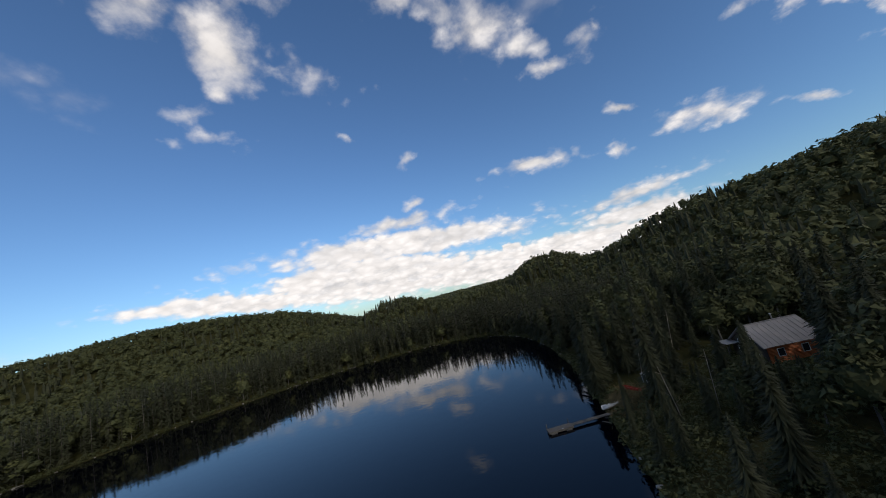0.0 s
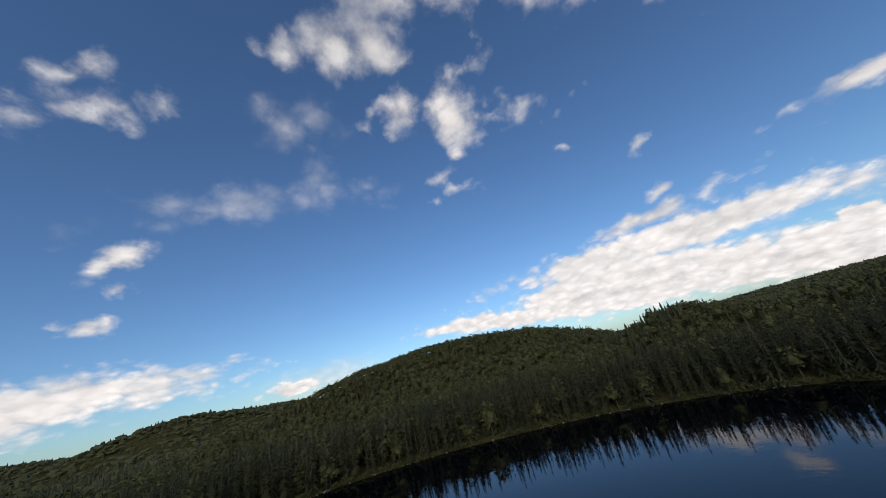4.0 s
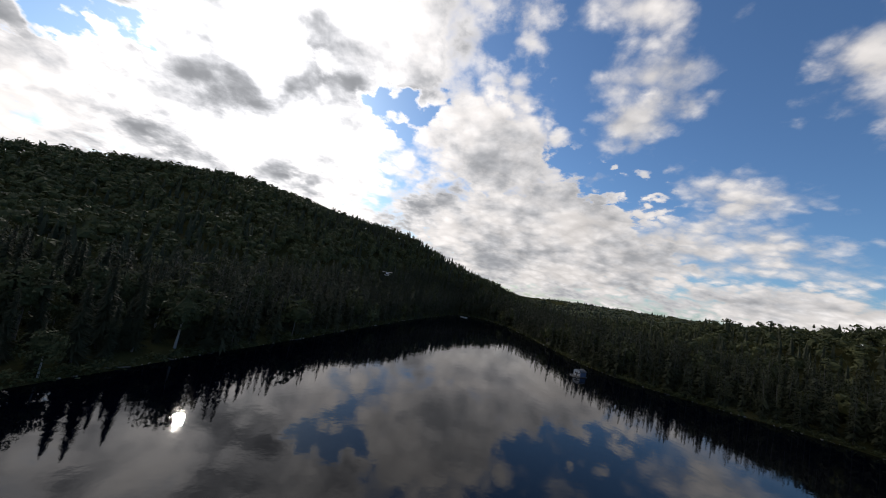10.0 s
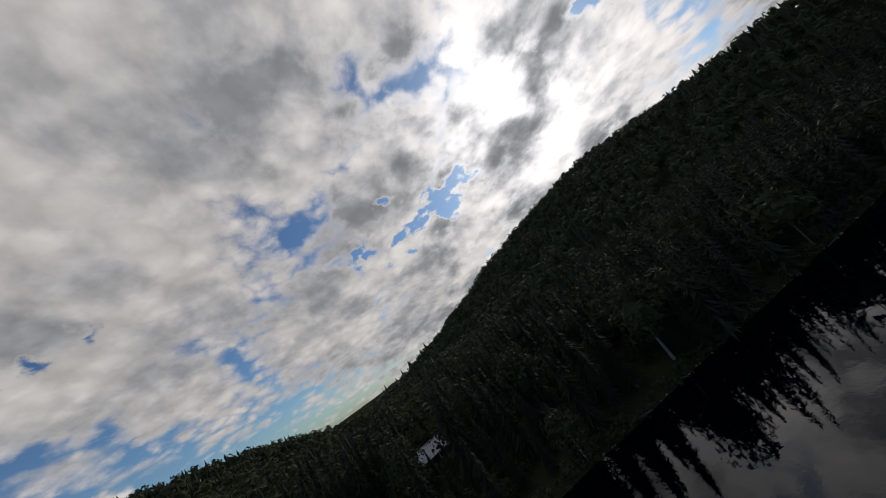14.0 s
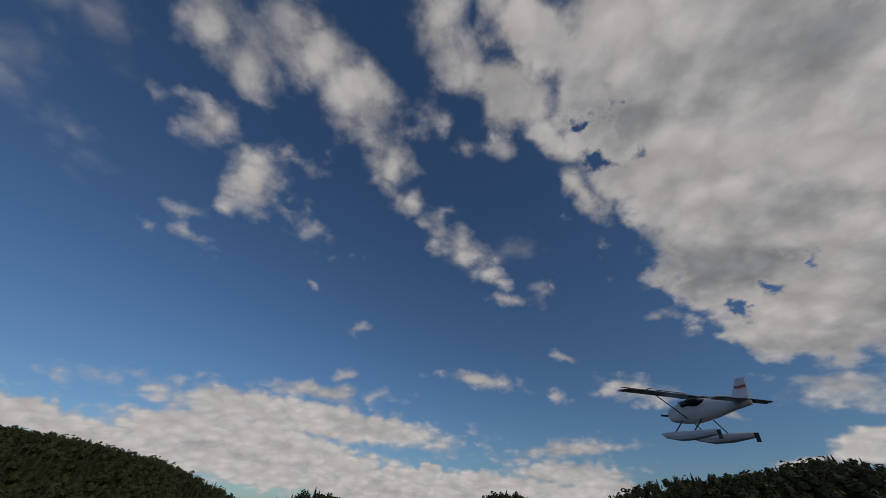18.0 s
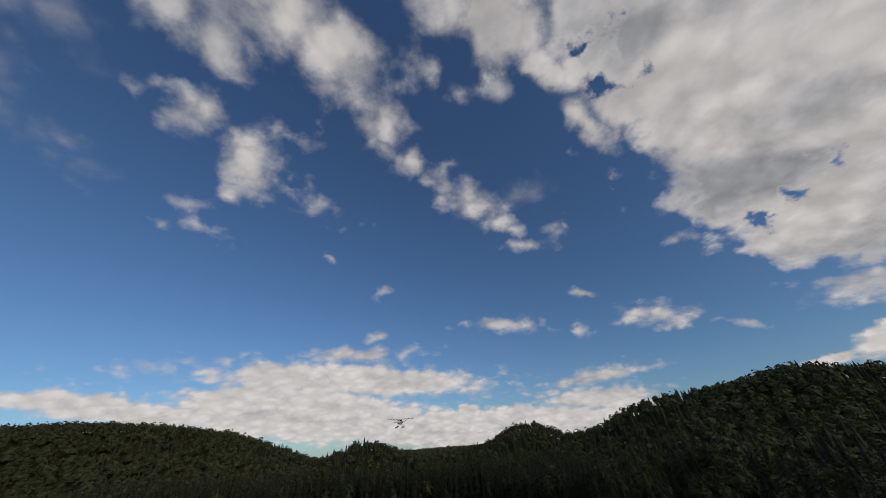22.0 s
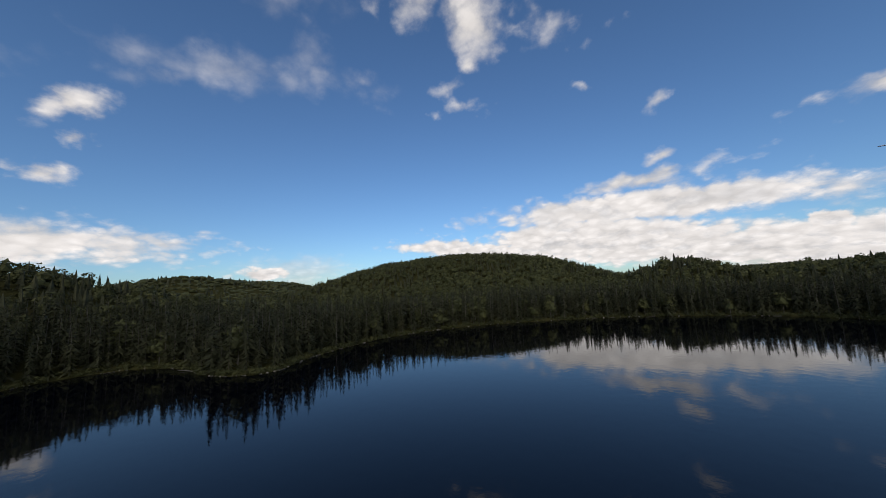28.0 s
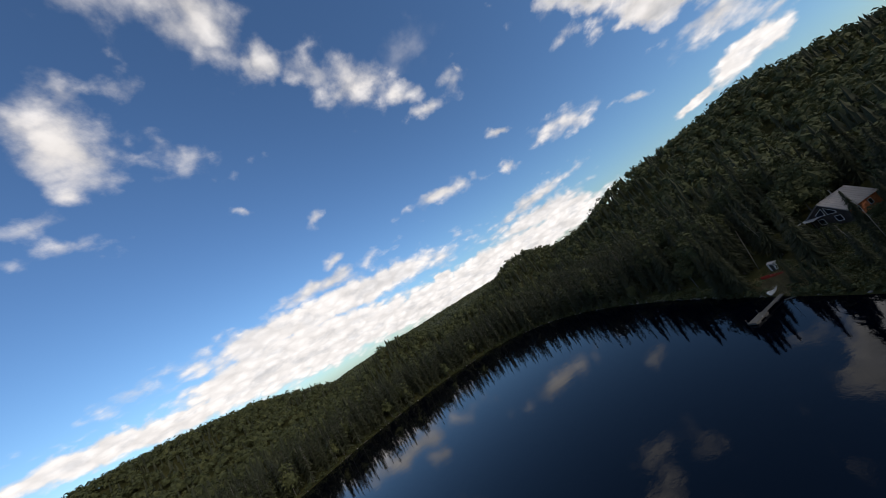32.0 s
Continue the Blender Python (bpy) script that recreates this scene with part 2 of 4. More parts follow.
overcast(80.0, 60.0, 20.0, 16.0, 0, 1.3)

# the clouds lie on a flat layer, so they shrink towards the horizon
apart = wn.new("ShaderNodeSeparateXYZ")
wl.new(view, apart.inputs[0])
depth = wmath("ADD", wmath("ABSOLUTE", apart.outputs[2]), 0.36)
layer = wn.new("ShaderNodeCombineXYZ")
wl.new(wmath("DIVIDE", apart.outputs[0], depth), layer.inputs[0])
wl.new(wmath("DIVIDE", apart.outputs[1], depth), layer.inputs[1])
fine = wnoise(layer.outputs[0], 7.5, 9, 0.6, 0.12).outputs["Fac"]
broad = wnoise(layer.outputs[0], 2.6, 4, 0.5, 0.3).outputs["Fac"]
# rounded heaps within the clouds
stir = wvec("MULTIPLY", wvec("SUBTRACT", wnoise(layer.outputs[0], 13.0, 4, 0.55).outputs["Color"], (0.5, 0.5, 0.5)).outputs[0], (0.11, 0.11, 0.0))
cells = wn.new("ShaderNodeTexVoronoi")
cells.feature = "SMOOTH_F1"
cells.inputs["Scale"].default_value = 15.0
cells.inputs["Detail"].default_value = 0.0
cells.inputs["Roughness"].default_value = 0.45
cells.inputs["Smoothness"].default_value = 0.35
wl.new(wvec("ADD", layer.outputs[0], stir.outputs[0]).outputs[0], cells.inputs["Vector"])
heap = wmath("SUBTRACT", 0.6, cells.outputs["Distance"])
ragged = wmath("ADD", wmath("MULTIPLY_ADD", fine, 2.5, -1.28), wmath("MULTIPLY", heap, 1.1))
d_thin = wmath("ADD", wmath("MULTIPLY", fields["thin"], 1.6), wmath("MULTIPLY", ragged, 1.05))
d_bright = wmath("ADD", fields["bright"], wmath("MULTIPLY", ragged, 0.24))
holes = wmath("MAXIMUM", wmath("ADD", wmath("MULTIPLY", fields["open"], 1.25), wmath("MULTIPLY", ragged, -1.5)), 0.0)
d_thick = wmath("SUBTRACT", wmath("ADD", wmath("MULTIPLY", fields["thick"], 1.3), wmath("MULTIPLY", ragged, 0.75)), holes)
c_thin = wramp(d_thin, 0.2, 1.9)
c_bright = wramp(d_bright, 0.04, 0.42)
c_thick = wramp(d_thick, 0.0, 0.8)
c_veil = wramp(wmath("ADD", fields["veil"], wmath("MULTIPLY", ragged, 0.55)), 0.05, 1.6, 0.0, 0.48)
cover = wmath("MAXIMUM", wmath("MAXIMUM", c_thin, c_bright), wmath("MAXIMUM", c_thick, c_veil))

sun_dir = direction(SUN_AZ, SUN_EL)
near_sun = wvec("DOT_PRODUCT", view, sun_dir).outputs["Value"]
glow = wmath("POWER", wmath("MAXIMUM", near_sun, 0.0), 26.0)
halo = wmath("POWER", wmath("MAXIMUM", near_sun, 0.0), 5.0)

# cloud brightness: white rims, greyer thick hearts, whiter towards the sun
patchy = wmath("MULTIPLY_ADD", fine, 0.3, wmath("MULTIPLY", broad, 0.7))
heart = wmath("MULTIPLY", wramp(d_thick, 0.2, 1.1), wramp(patchy, 0.41, 0.64))
heart2 = wmath("MULTIPLY", wramp(d_thin, 0.25, 1.1), wramp(patchy, 0.42, 0.62))
heart3 = wmath("MULTIPLY", wramp(d_bright, 0.3, 0.8), wramp(fine, 0.46, 0.66))
dark = wmath("MAXIMUM", heart, wmath("MAXIMUM", wmath("MULTIPLY", heart2, 0.32), wmath("MULTIPLY", heart3, 0.38)))
lit = wmath("ADD", wmath("MULTIPLY_ADD", halo, 0.42, 0.6), wmath("MULTIPLY", glow, 1.0))
lit = wmath("ADD", lit, wmath("MULTIPLY", heap, 0.3))
lit = wmath("ADD", lit, wmath("MULTIPLY", c_bright, 0.1))
# clouds seen against the sun have darker hearts than those it shines on
deep = wmath("MULTIPLY_ADD", halo, -0.36, -0.48)
shade = wmath("MULTIPLY", lit, wmath("MULTIPLY_ADD", dark, deep, 1.0))
tone = wmix(dark, (1.0, 0.95, 0.925), (0.92, 0.94, 1.0))
cloud_colour = wvec("SCALE", tone)
wl.new(shade, cloud_colour.inputs["Scale"])

air = wn.new("ShaderNodeTexSky")
air.sky_type, air.sun_disc = "NISHITA", False
air.sun_elevation, air.sun_rotation = radians(SUN_EL), radians(SUN_AZ)
air.air_density, air.dust_density, air.ozone_density = 1.0, 0.6, 2.0
blue = wvec("MULTIPLY", air.outputs[0], (0.062, 0.082, 0.103))
mixed = wmix(cover, blue.outputs[0], cloud_colour.outputs[0])
back = wn.new("ShaderNodeBackground")
back.inputs["Strength"].default_value = 1.0
wl.new(mixed, back.inputs["Color"])
wl.new(back.outputs[0], wn.new("ShaderNodeOutputWorld").inputs[0])

sun_data = bpy.data.lights.new("sun", "SUN")
sun_data.energy, sun_data.angle, sun_data.color = 0.68, radians(1.0), (1.0, 0.93, 0.82)
sun = new("sun", sun_data)
sun.matrix_world = look(sun_dir * 500, (0, 0, 0))

# ---- materials ----


def material(name):
    m = bpy.data.materials.new(name)
    m.use_nodes = True
    nt = m.node_tree
    return m, nt, nt.nodes["Principled BSDF"]


def tex(nt, scale, detail=4.0, rough=0.55, coords="Object"):
    n = nt.nodes.new("ShaderNodeTexNoise")
    n.inputs["Scale"].default_value = scale
    n.inputs["Detail"].default_value = detail
    n.inputs["Roughness"].default_value = rough
    c = nt.nodes.new("ShaderNodeTexCoord")
    nt.links.new(c.outputs[coords], n.inputs["Vector"])
    return n.outputs["Fac"]


def ramp(nt, fac, *stops):
    n = nt.nodes.new("ShaderNodeValToRGB")
    e = n.color_ramp.elements
    while len(e) < len(stops):
        e.new(0.5)
    for el, (p, col) in zip(e, stops):
        el.position, el.color = p, (*col, 1)
    nt.links.new(fac, n.inputs[0])
    return n.outputs[0]


def bump(nt, bsdf, height, strength, dist=0.02):
    n = nt.nodes.new("ShaderNodeBump")
    n.inputs["Strength"].default_value, n.inputs["Distance"].default_value = strength, dist
    nt.links.new(height, n.inputs["Height"])
    nt.links.new(n.outputs[0], bsdf.inputs["Normal"])


def mixed_paint(name, base, rough=0.6, metal=0.0, spread=0.25, scale=3.0, grain=40.0, relief=0.15):
    """A surface with broad stains and fine grain round one base colour."""
    m, nt, b = material(name)
    lo = tuple(c * (1 - spread) for c in base)
    hi = tuple(min(1, c * (1 + spread)) for c in base)
    mx = nt.nodes.new("ShaderNodeMath")
    mx.operation = "MULTIPLY_ADD"
    nt.links.new(tex(nt, grain, 3), mx.inputs[0])
    mx.inputs[1].default_value = 0.4
    half = nt.nodes.new("ShaderNodeMath")
    half.operation = "MULTIPLY"
    nt.links.new(tex(nt, scale, 5), half.inputs[0])
    half.inputs[1].default_value = 0.6
    nt.links.new(half.outputs[0], mx.inputs[2])
    nt.links.new(ramp(nt, mx.outputs[0], (0.3, lo), (0.7, hi)), b.inputs["Base Color"])
    b.inputs["Roughness"].default_value, b.inputs["Metallic"].default_value = rough, metal
    if relief:
        bump(nt, b, tex(nt, grain, 3), relief)
    return m


def leaf_material(name, lo, mid, hi, rare, scale):
    """Foliage: patches of tone through the wood, finer tones from spray to spray, and some light let through the leaves."""
    m, nt, b = material(name)
    add = nt.nodes.new("ShaderNodeMath")
    add.operation = "MULTIPLY_ADD"
    nt.links.new(tex(nt, 1.7, 2), add.inputs[0])
    add.inputs[1].default_value = 0.35
    sc = nt.nodes.new("ShaderNodeMath")
    sc.operation = "MULTIPLY"
    nt.links.new(tex(nt, scale, 2), sc.inputs[0])
    sc.inputs[1].default_value = 0.65
    nt.links.new(sc.outputs[0], add.inputs[2])
    tone = ramp(nt, add.outputs[0], (0.32, lo), (0.5, mid), (0.66, hi), (0.78, rare))
    nt.links.new(tone, b.inputs["Base Color"])
    b.inputs["Roughness"].default_value = 0.7
    b.inputs["Specular IOR Level"].default_value = 0.2
    thin = nt.nodes.new("ShaderNodeBsdfTranslucent")
    nt.links.new(tone, thin.inputs["Color"])
    both = nt.nodes.new("ShaderNodeMixShader")
    both.inputs[0].default_value = 0.12
    nt.links.new(b.outputs[0], both.inputs[1])
    nt.links.new(thin.outputs[0], both.inputs[2])
    nt.links.new(both.outputs[0], nt.nodes["Material Output"].inputs["Surface"])
    return m


SPRUCE = leaf_material("spruce_needles", (0.0302, 0.0348, 0.0192), (0.0429, 0.0476, 0.0244), (0.0627, 0.0650, 0.0326), (0.0766, 0.0766, 0.0384), 0.16)
LEAVES = leaf_material("broad_leaves", (0.0456, 0.0530, 0.0228), (0.0616, 0.0690, 0.0271), (0.0912, 0.0949, 0.0345), (0.1478, 0.1232, 0.0394), 0.13)
BARK = mixed_paint("grey_bark", (0.12, 0.112, 0.1), 0.9, 0, 0.4, 0.8, 9, 0.4)
BIRCH = mixed_paint("birch_bark", (0.3, 0.29, 0.265), 0.8, 0, 0.3, 1.5, 6, 0.3)

DRY_GRASS = mixed_paint("dry_grass_blades", (0.2, 0.155, 0.07), 0.9, 0, 0.45, 0.7, 3, 0.0)

GROUND, nt, b = material("forest_floor")
nt.links.new(ramp(nt, tex(nt, 0.09, 8, 0.65), (0.32, (0.031, 0.033, 0.014)), (0.52, (0.046, 0.046, 0.018)), (0.74, (0.074, 0.064, 0.032))),
             b.inputs["Base Color"])
b.inputs["Roughness"].default_value = 0.95
b.inputs["Specular IOR Level"].default_value = 0.0
bump(nt, b, tex(nt, 1.2, 6), 0.7, 0.3)

WATER, nt, b = material("lake_water")
b.inputs["Base Color"].default_value = (0.0003, 0.0007, 0.0028, 1)
b.inputs["Roughness"].default_value = 0.025
b.inputs["IOR"].default_value = 1.333
b.inputs["Specular IOR Level"].default_value = 0.5
bump(nt, b, tex(nt, 0.5, 4, 0.55), 0.028, 0.4)

# ---- the lay of the land ----
SHORE = [(40, 76), (43, 95), (45, 120), (43, 150), (37, 173), (20, 195), (-8, 200), (-45, 188), (-72, 168), (-94, 144),
         (-109, 118), (-114, 92), (-109, 67), (-102, 50), (-91, 37), (-105, 26), (-124, 26), (-142, 12),
         (-132, -14), (-104, -28), (-80, -40), (-69, -56), (-63, -84), (-56, -120), (-46, -155), (-30, -168), (-14, -160),
         (-4, -128), (7, -90), (18, -42), (27, 2), (34, 30), (38, 52)]
# (x, y, height, length, breadth, turn) of each hill
HILLS = [(-225, 318, 26.6, 75, 75, 0), (-160, 350, 17.4, 60, 60, 0), (-290, 255, 26.9, 70, 70, 0), (-330, 180, 11.0, 60, 60, 0),
         (-205, -20, 25.1, 50, 50, 0), (-180, -105, 17.0, 50, 45, 0), (-230, 60, -1.8, 50, 50, 0), (165, -160, 43.6, 85, 75, 40),
         (250, -95, 25.6, 70, 70, 0), (90, -200, 14.8, 70, 70, 0), (20, -225, 26.5, 60, 60, 0), (310, -20, 8.9, 60, 60, 0),
         (172, 190, 17.6, 60, 50, -45), (215, 150, 27.0, 58, 55, 0), (86, 303, 26.5, 30, 36, 0), (-38, 292, 18.6, 24, 28, 0),
         (-95, 300, -4.8, 26, 30, 0), (20, 305, 8.8, 20, 30, 0), (116, 262, 4.3, 16, 30, 0), (135, 217, 12.8, 20, 24, 0),
         (-1000, 130, 58.9, 110, 130, 0), (-1480, -200, 60.0, 160, 200, 0), (-1150, 400, 49.6, 130, 150, 0), (-1300, -700, 37.3, 220, 200, 0),
         (-470, -920, 16.6, 220, 200, 0), (-800, -700, 30.0, 200, 200, 0), (160, 1700, 29.7, 700, 200, 0), (235, 60, -5.5, 45, 45, 0),
         (160, 25, -2.2, 45, 45, 0), (-150, 262, -3.3, 40, 40, 0), (-265, 120, -4.1, 45, 45, 0), (-30, 345, 5.4, 45, 40, 0),
         (-210, 190, -4.5, 45, 45, 0), (130, 170, -3.1, 30, 30, 0), (280, 230, 2.0, 60, 60, 0), (-120, -190, 2.0, 40, 40, 0)]


def rounded(pts, times=2):
    p = np.array(pts, float)
    for _ in range(times):
        q = np.roll(p, -1, axis=0)
        p = np.stack([p * 0.75 + q * 0.25, p * 0.25 + q * 0.75], 1).reshape(-1, 2)
    return p


OUTLINE = rounded(SHORE)


def to_shore(x, y):
    """Metres from the water's edge, negative over the lake."""
    p = np.stack([np.ravel(x), np.ravel(y)], 1)
    best, inside = np.full(len(p), 1e9), np.zeros(len(p), bool)
    for a, c in zip(OUTLINE, np.roll(OUTLINE, -1, axis=0)):
        ab = c - a
        t = np.clip(((p - a) @ ab) / (ab @ ab), 0, 1)
        best = np.minimum(best, np.hypot(*(p - a - t[:, None] * ab).T))
        cross = (a[1] > p[:, 1]) != (c[1] > p[:, 1])
        with np.errstate(divide="ignore", invalid="ignore"):
            inside ^= cross & (p[:, 0] < (c[0] - a[0]) * (p[:, 1] - a[1]) / (c[1] - a[1]) + a[0])
    return np.where(inside, -best, best).reshape(np.shape(x))


def waves(x, y):
    return (np.sin(x * 0.043 + 1.3) * np.cos(y * 0.037 - 0.6) + 0.6 * np.sin(x * 0.09 - y * 0.07 + 2.0)
            + 0.4 * np.cos(x * 0.021 + y * 0.16))


PADS = [(66, 52, 9.0, 1.9), (59, 80, 8.0, 2.2), (69.5, 82.5, 9.0, 2.0), (78.0, 52, 9.0, 1.4), (49.5, 85.5, 5.0, 1.2)]


def land(x, y, d=None):
    x, y = np.asarray(x, float), np.asarray(y, float)
    d = to_shore(x, y) if d is None else d
    z = np.zeros_like(x)
    for hx, hy, h, la, lb, turn in HILLS:
        t = radians(turn)
        u, v = (x - hx) * math.cos(t) - (y - hy) * math.sin(t), (x - hx) * math.sin(t) + (y - hy) * math.cos(t)
        z = z + h * np.exp(-0.5 * ((u / la) ** 2 + (v / lb) ** 2))
    rise = np.clip(d / 70.0, 0, 1)
    rise = rise * rise * (3 - 2 * rise)
    z = z * rise + 3.2 * np.clip(d / 18.0, 0, 1) ** 0.8 + 1.4 * waves(x, y) * np.clip(d / 60.0, 0, 1)
    z = z + 12.0 * np.clip((np.hypot(x, y) - 500) / 600.0, 0, 1)
    z = np.where(d < 0, np.maximum(-2.5, d * 0.35) - 0.02, np.maximum(z, 0.03))
    for px, py, r, pz in PADS:
        k = np.clip(1.6 - np.hypot(x - px, y - py) / r, 0, 1)
        z = np.where(d > 0, z * (1 - k) + pz * k, z)
    return z


def mesh_from(name, verts, tris, mat):
    me = bpy.data.meshes.new(name)
    verts, tris = np.asarray(verts, np.float32), np.asarray(tris, np.int32)
    me.vertices.add(len(verts))
    me.vertices.foreach_set("co", verts.ravel())
    me.loops.add(tris.size)
    me.loops.foreach_set("vertex_index", tris.ravel())
    n = tris.shape[1]
    me.polygons.add(len(tris))
    me.polygons.foreach_set("loop_start", np.arange(0, tris.size, n, dtype=np.int32))
    me.polygons.foreach_set("loop_total", np.full(len(tris), n, np.int32))
    me.materials.append(mat)
    me.update(calc_edges=True)
    return me


def axis_steps(mid):
    inner = np.arange(-290, 331, 5.0)
    out, step, v = [], 6.0, 330.0
    while v < 4600:
        step *= 1.16
        v += step
        out.append(v)
    out = np.array(out)
    return np.concatenate([-out[::-1] + 40, inner, out]) + mid


gx, gy = axis_steps(-40), axis_steps(30)
GX, GY = np.meshgrid(gx, gy)
GZ = land(GX, GY)
nx, ny = len(gx), len(gy)
idx = np.arange(nx * ny).reshape(ny, nx)
quads = np.stack([idx[:-1, :-1], idx[:-1, 1:], idx[1:, 1:], idx[1:, :-1]], -1).reshape(-1, 4)
ground = new("ground", mesh_from("ground", np.stack([GX, GY, GZ], -1).reshape(-1, 3), quads, GROUND))
ground.data.polygons.foreach_set("use_smooth", np.ones(len(ground.data.polygons), bool))
tagged(ground, "dark forest floor rising into wooded hills", "ground", kind="structure")

bm = bmesh.new()
bmesh.ops.create_grid(bm, x_segments=6, y_segments=10, size=1.0, matrix=Matrix.LocRotScale((-40, 20, 0), None, (150, 240, 1)))
me = bpy.data.meshes.new("water")
bm.to_mesh(me)
bm.free()
me.materials.append(WATER)
tagged(new("water", me), "still dark lake mirroring clouds and trees", "lake", kind="structure")

# ---- trees ----
rng = np.random.default_rng(7)


def spruce_shape(seed, tiers, arms, slim):
    """A spruce one metre tall: tiers of slim drooping sprays. Returns vertices, triangles of the crown."""
    r = np.random.default_rng(seed)
    bottom = 0.03 + 0.05 * r.random()
    fat = 0.9 + 0.3 * r.random()
    side = r.random() * 6.28
    n = tiers * arms
    h = bottom + (0.975 - bottom) * (np.repeat(np.arange(tiers), arms) + r.random(n)) / tiers
    bulge = np.repeat(0.75 + 0.5 * r.random(tiers), arms)
    ang = 2 * math.pi * r.random(n)
    ln = (fat * 0.135 * (1 - h) ** 0.72 * bulge + 0.01) * (0.5 + 0.65 * r.random(n)) * (1 + 0.15 * np.cos(ang - side))
    drop, w = ln * (0.2 + 0.5 * r.random(n)), ln * slim + 0.003
    c, s, root = np.cos(ang), np.sin(ang), 0.3 * r.random(n) * ln
    twist = (r.random(n) - 0.5) * w * 1.6
    one = np.stack([c * root - s * w, s * root + c * w, h + twist], 1)
    two = np.stack([c * root + s * w, s * root - c * w, h - twist], 1)
    tip = np.stack([c * ln, s * ln, h - drop], 1)
    v = np.stack([one, two, tip], 1).reshape(-1, 3)
    f = np.arange(3 * n).reshape(-1, 3)
    k = len(v)
    v = np.concatenate([v, [(0.009, 0, 0.93), (-0.005, 0.008, 0.93), (-0.005, -0.008, 0.93), (0, 0, 1.0)]])
    return v, np.concatenate([f, [(k, k + 1, k + 3), (k + 1, k + 2, k + 3), (k + 2, k, k + 3)]])


def trunk_shape(sides, radius, top=0.9):
    v, f = [], []
    for h, rr in ((-0.06, radius * 1.3), (0.08, radius), (top, radius * 0.18)):
        for i in range(sides):
            a = 2 * math.pi * i / sides
            v.append((math.cos(a) * rr, math.sin(a) * rr, h))
    for k in range(2):
        for i in range(sides):
            a, c = k * sides + i, k * sides + (i + 1) % sides
            f += [(a, c, c + sides), (a, c + sides, a + sides)]
    return np.array(v), np.array(f)


def cone_shape(seed, tiers, pts):
    """A far spruce: a few ragged skirts."""
    r = np.random.default_rng(seed)
    v, f = [], []
    for k in range(tiers):
        h0 = 0.08 + 0.8 * k / tiers
        h1 = min(1.0, h0 + 1.5 / tiers) if k < tiers - 1 else 1.0
        n = len(v)
        v.append((0, 0, h1))
        for i in range(pts):
            a = 2 * math.pi * (i + 0.3 * r.random()) / pts
            rr = (0.14 * (1 - h0) ** 0.8 + 0.012) * (0.65 if i % 2 else 1.05) * (0.8 + 0.4 * r.random())
            v.append((math.cos(a) * rr, math.sin(a) * rr, h0 + 0.05 * r.random() - (0 if i % 2 else 0.04)))
        f += [(n, n + 1 + i, n + 1 + (i + 1) % pts) for i in range(pts)]
    return np.array(v), np.array(f)


_b = bmesh.new()
bmesh.ops.create_icosphere(_b, subdivisions=1, radius=1.0)
ICO_V = np.array([p.co[:] for p in _b.verts])
ICO_F = np.array([[p.index for p in q.verts] for q in _b.faces])
_b.free()


LUMP_F = ICO_F[ICO_V[ICO_F].mean(axis=1)[:, 2] > -0.45]


def broadleaf_shape(seed, lumps, leaves, leaf=0.1, spread=0.3, core=True):
    """A broad-leaved tree one metre tall: an uneven crown of many loose sprays over a few boughs, round a dense heart."""
    r = np.random.default_rng(seed)
    k = np.arange(lumps)
    a, u = 2 * math.pi * (k * 0.618 + 0.25 * r.random(lumps)), (k + 0.5) / lumps
    rad = spread * np.sqrt(np.maximum(0.05, 1 - (2 * u - 0.75) ** 2 / 1.7)) * (0.35 + 0.5 * r.random(lumps))
    mid = np.stack([np.cos(a) * rad, np.sin(a) * rad, 0.34 + 0.5 * u + 0.05 * r.normal(size=lumps)], 1)
    size = spread * (0.42 + 0.25 * r.random(lumps)) * (1.1 if lumps > 3 else 1.5)
    pick = r.integers(0, lumps, leaves)
    out = r.normal(size=(leaves, 3))
    out[:, 2] = np.abs(out[:, 2]) * 1.1 - 0.35
    out /= np.linalg.norm(out, axis=1)[:, None]
    q = mid[pick] + out * size[pick][:, None] * (0.75 + 0.35 * r.random((leaves, 1)))
    # each spray lies roughly across the way outwards
    side = np.cross(out, r.normal(size=(leaves, 3)))
    side /= np.linalg.norm(side, axis=1)[:, None] + 1e-9
    other = np.cross(out, side) + 0.5 * r.normal(size=(leaves, 3))
    s = leaf * (0.6 + 0.8 * r.random((leaves, 1)))
    v = [np.stack([q + side * s, q - side * s * 0.6 + other * s * 0.7, q - side * s * 0.5 - other * s * 0.8], 1).reshape(-1, 3)]
    f = [np.arange(leaves * 3).reshape(-1, 3)]
    if core:
        v.append(ICO_V * (spread * 0.72 * (0.8 + 0.4 * r.random((len(ICO_V), 1)))) * np.array([1, 1, 1.15]) + np.array([0, 0, 0.55]))
        f.append(LUMP_F + leaves * 3)
    return np.concatenate(v), np.concatenate(f)


def dome_shape(seed):
    """A far broad-leaved crown that meets its neighbours."""
    r = np.random.default_rng(seed)
    v = ICO_V * (0.36 * (0.7 + 0.6 * r.random((len(ICO_V), 1)))) * np.array([1, 1, 1.25]) + np.array([0, 0, 0.5])
    return v, LUMP_F


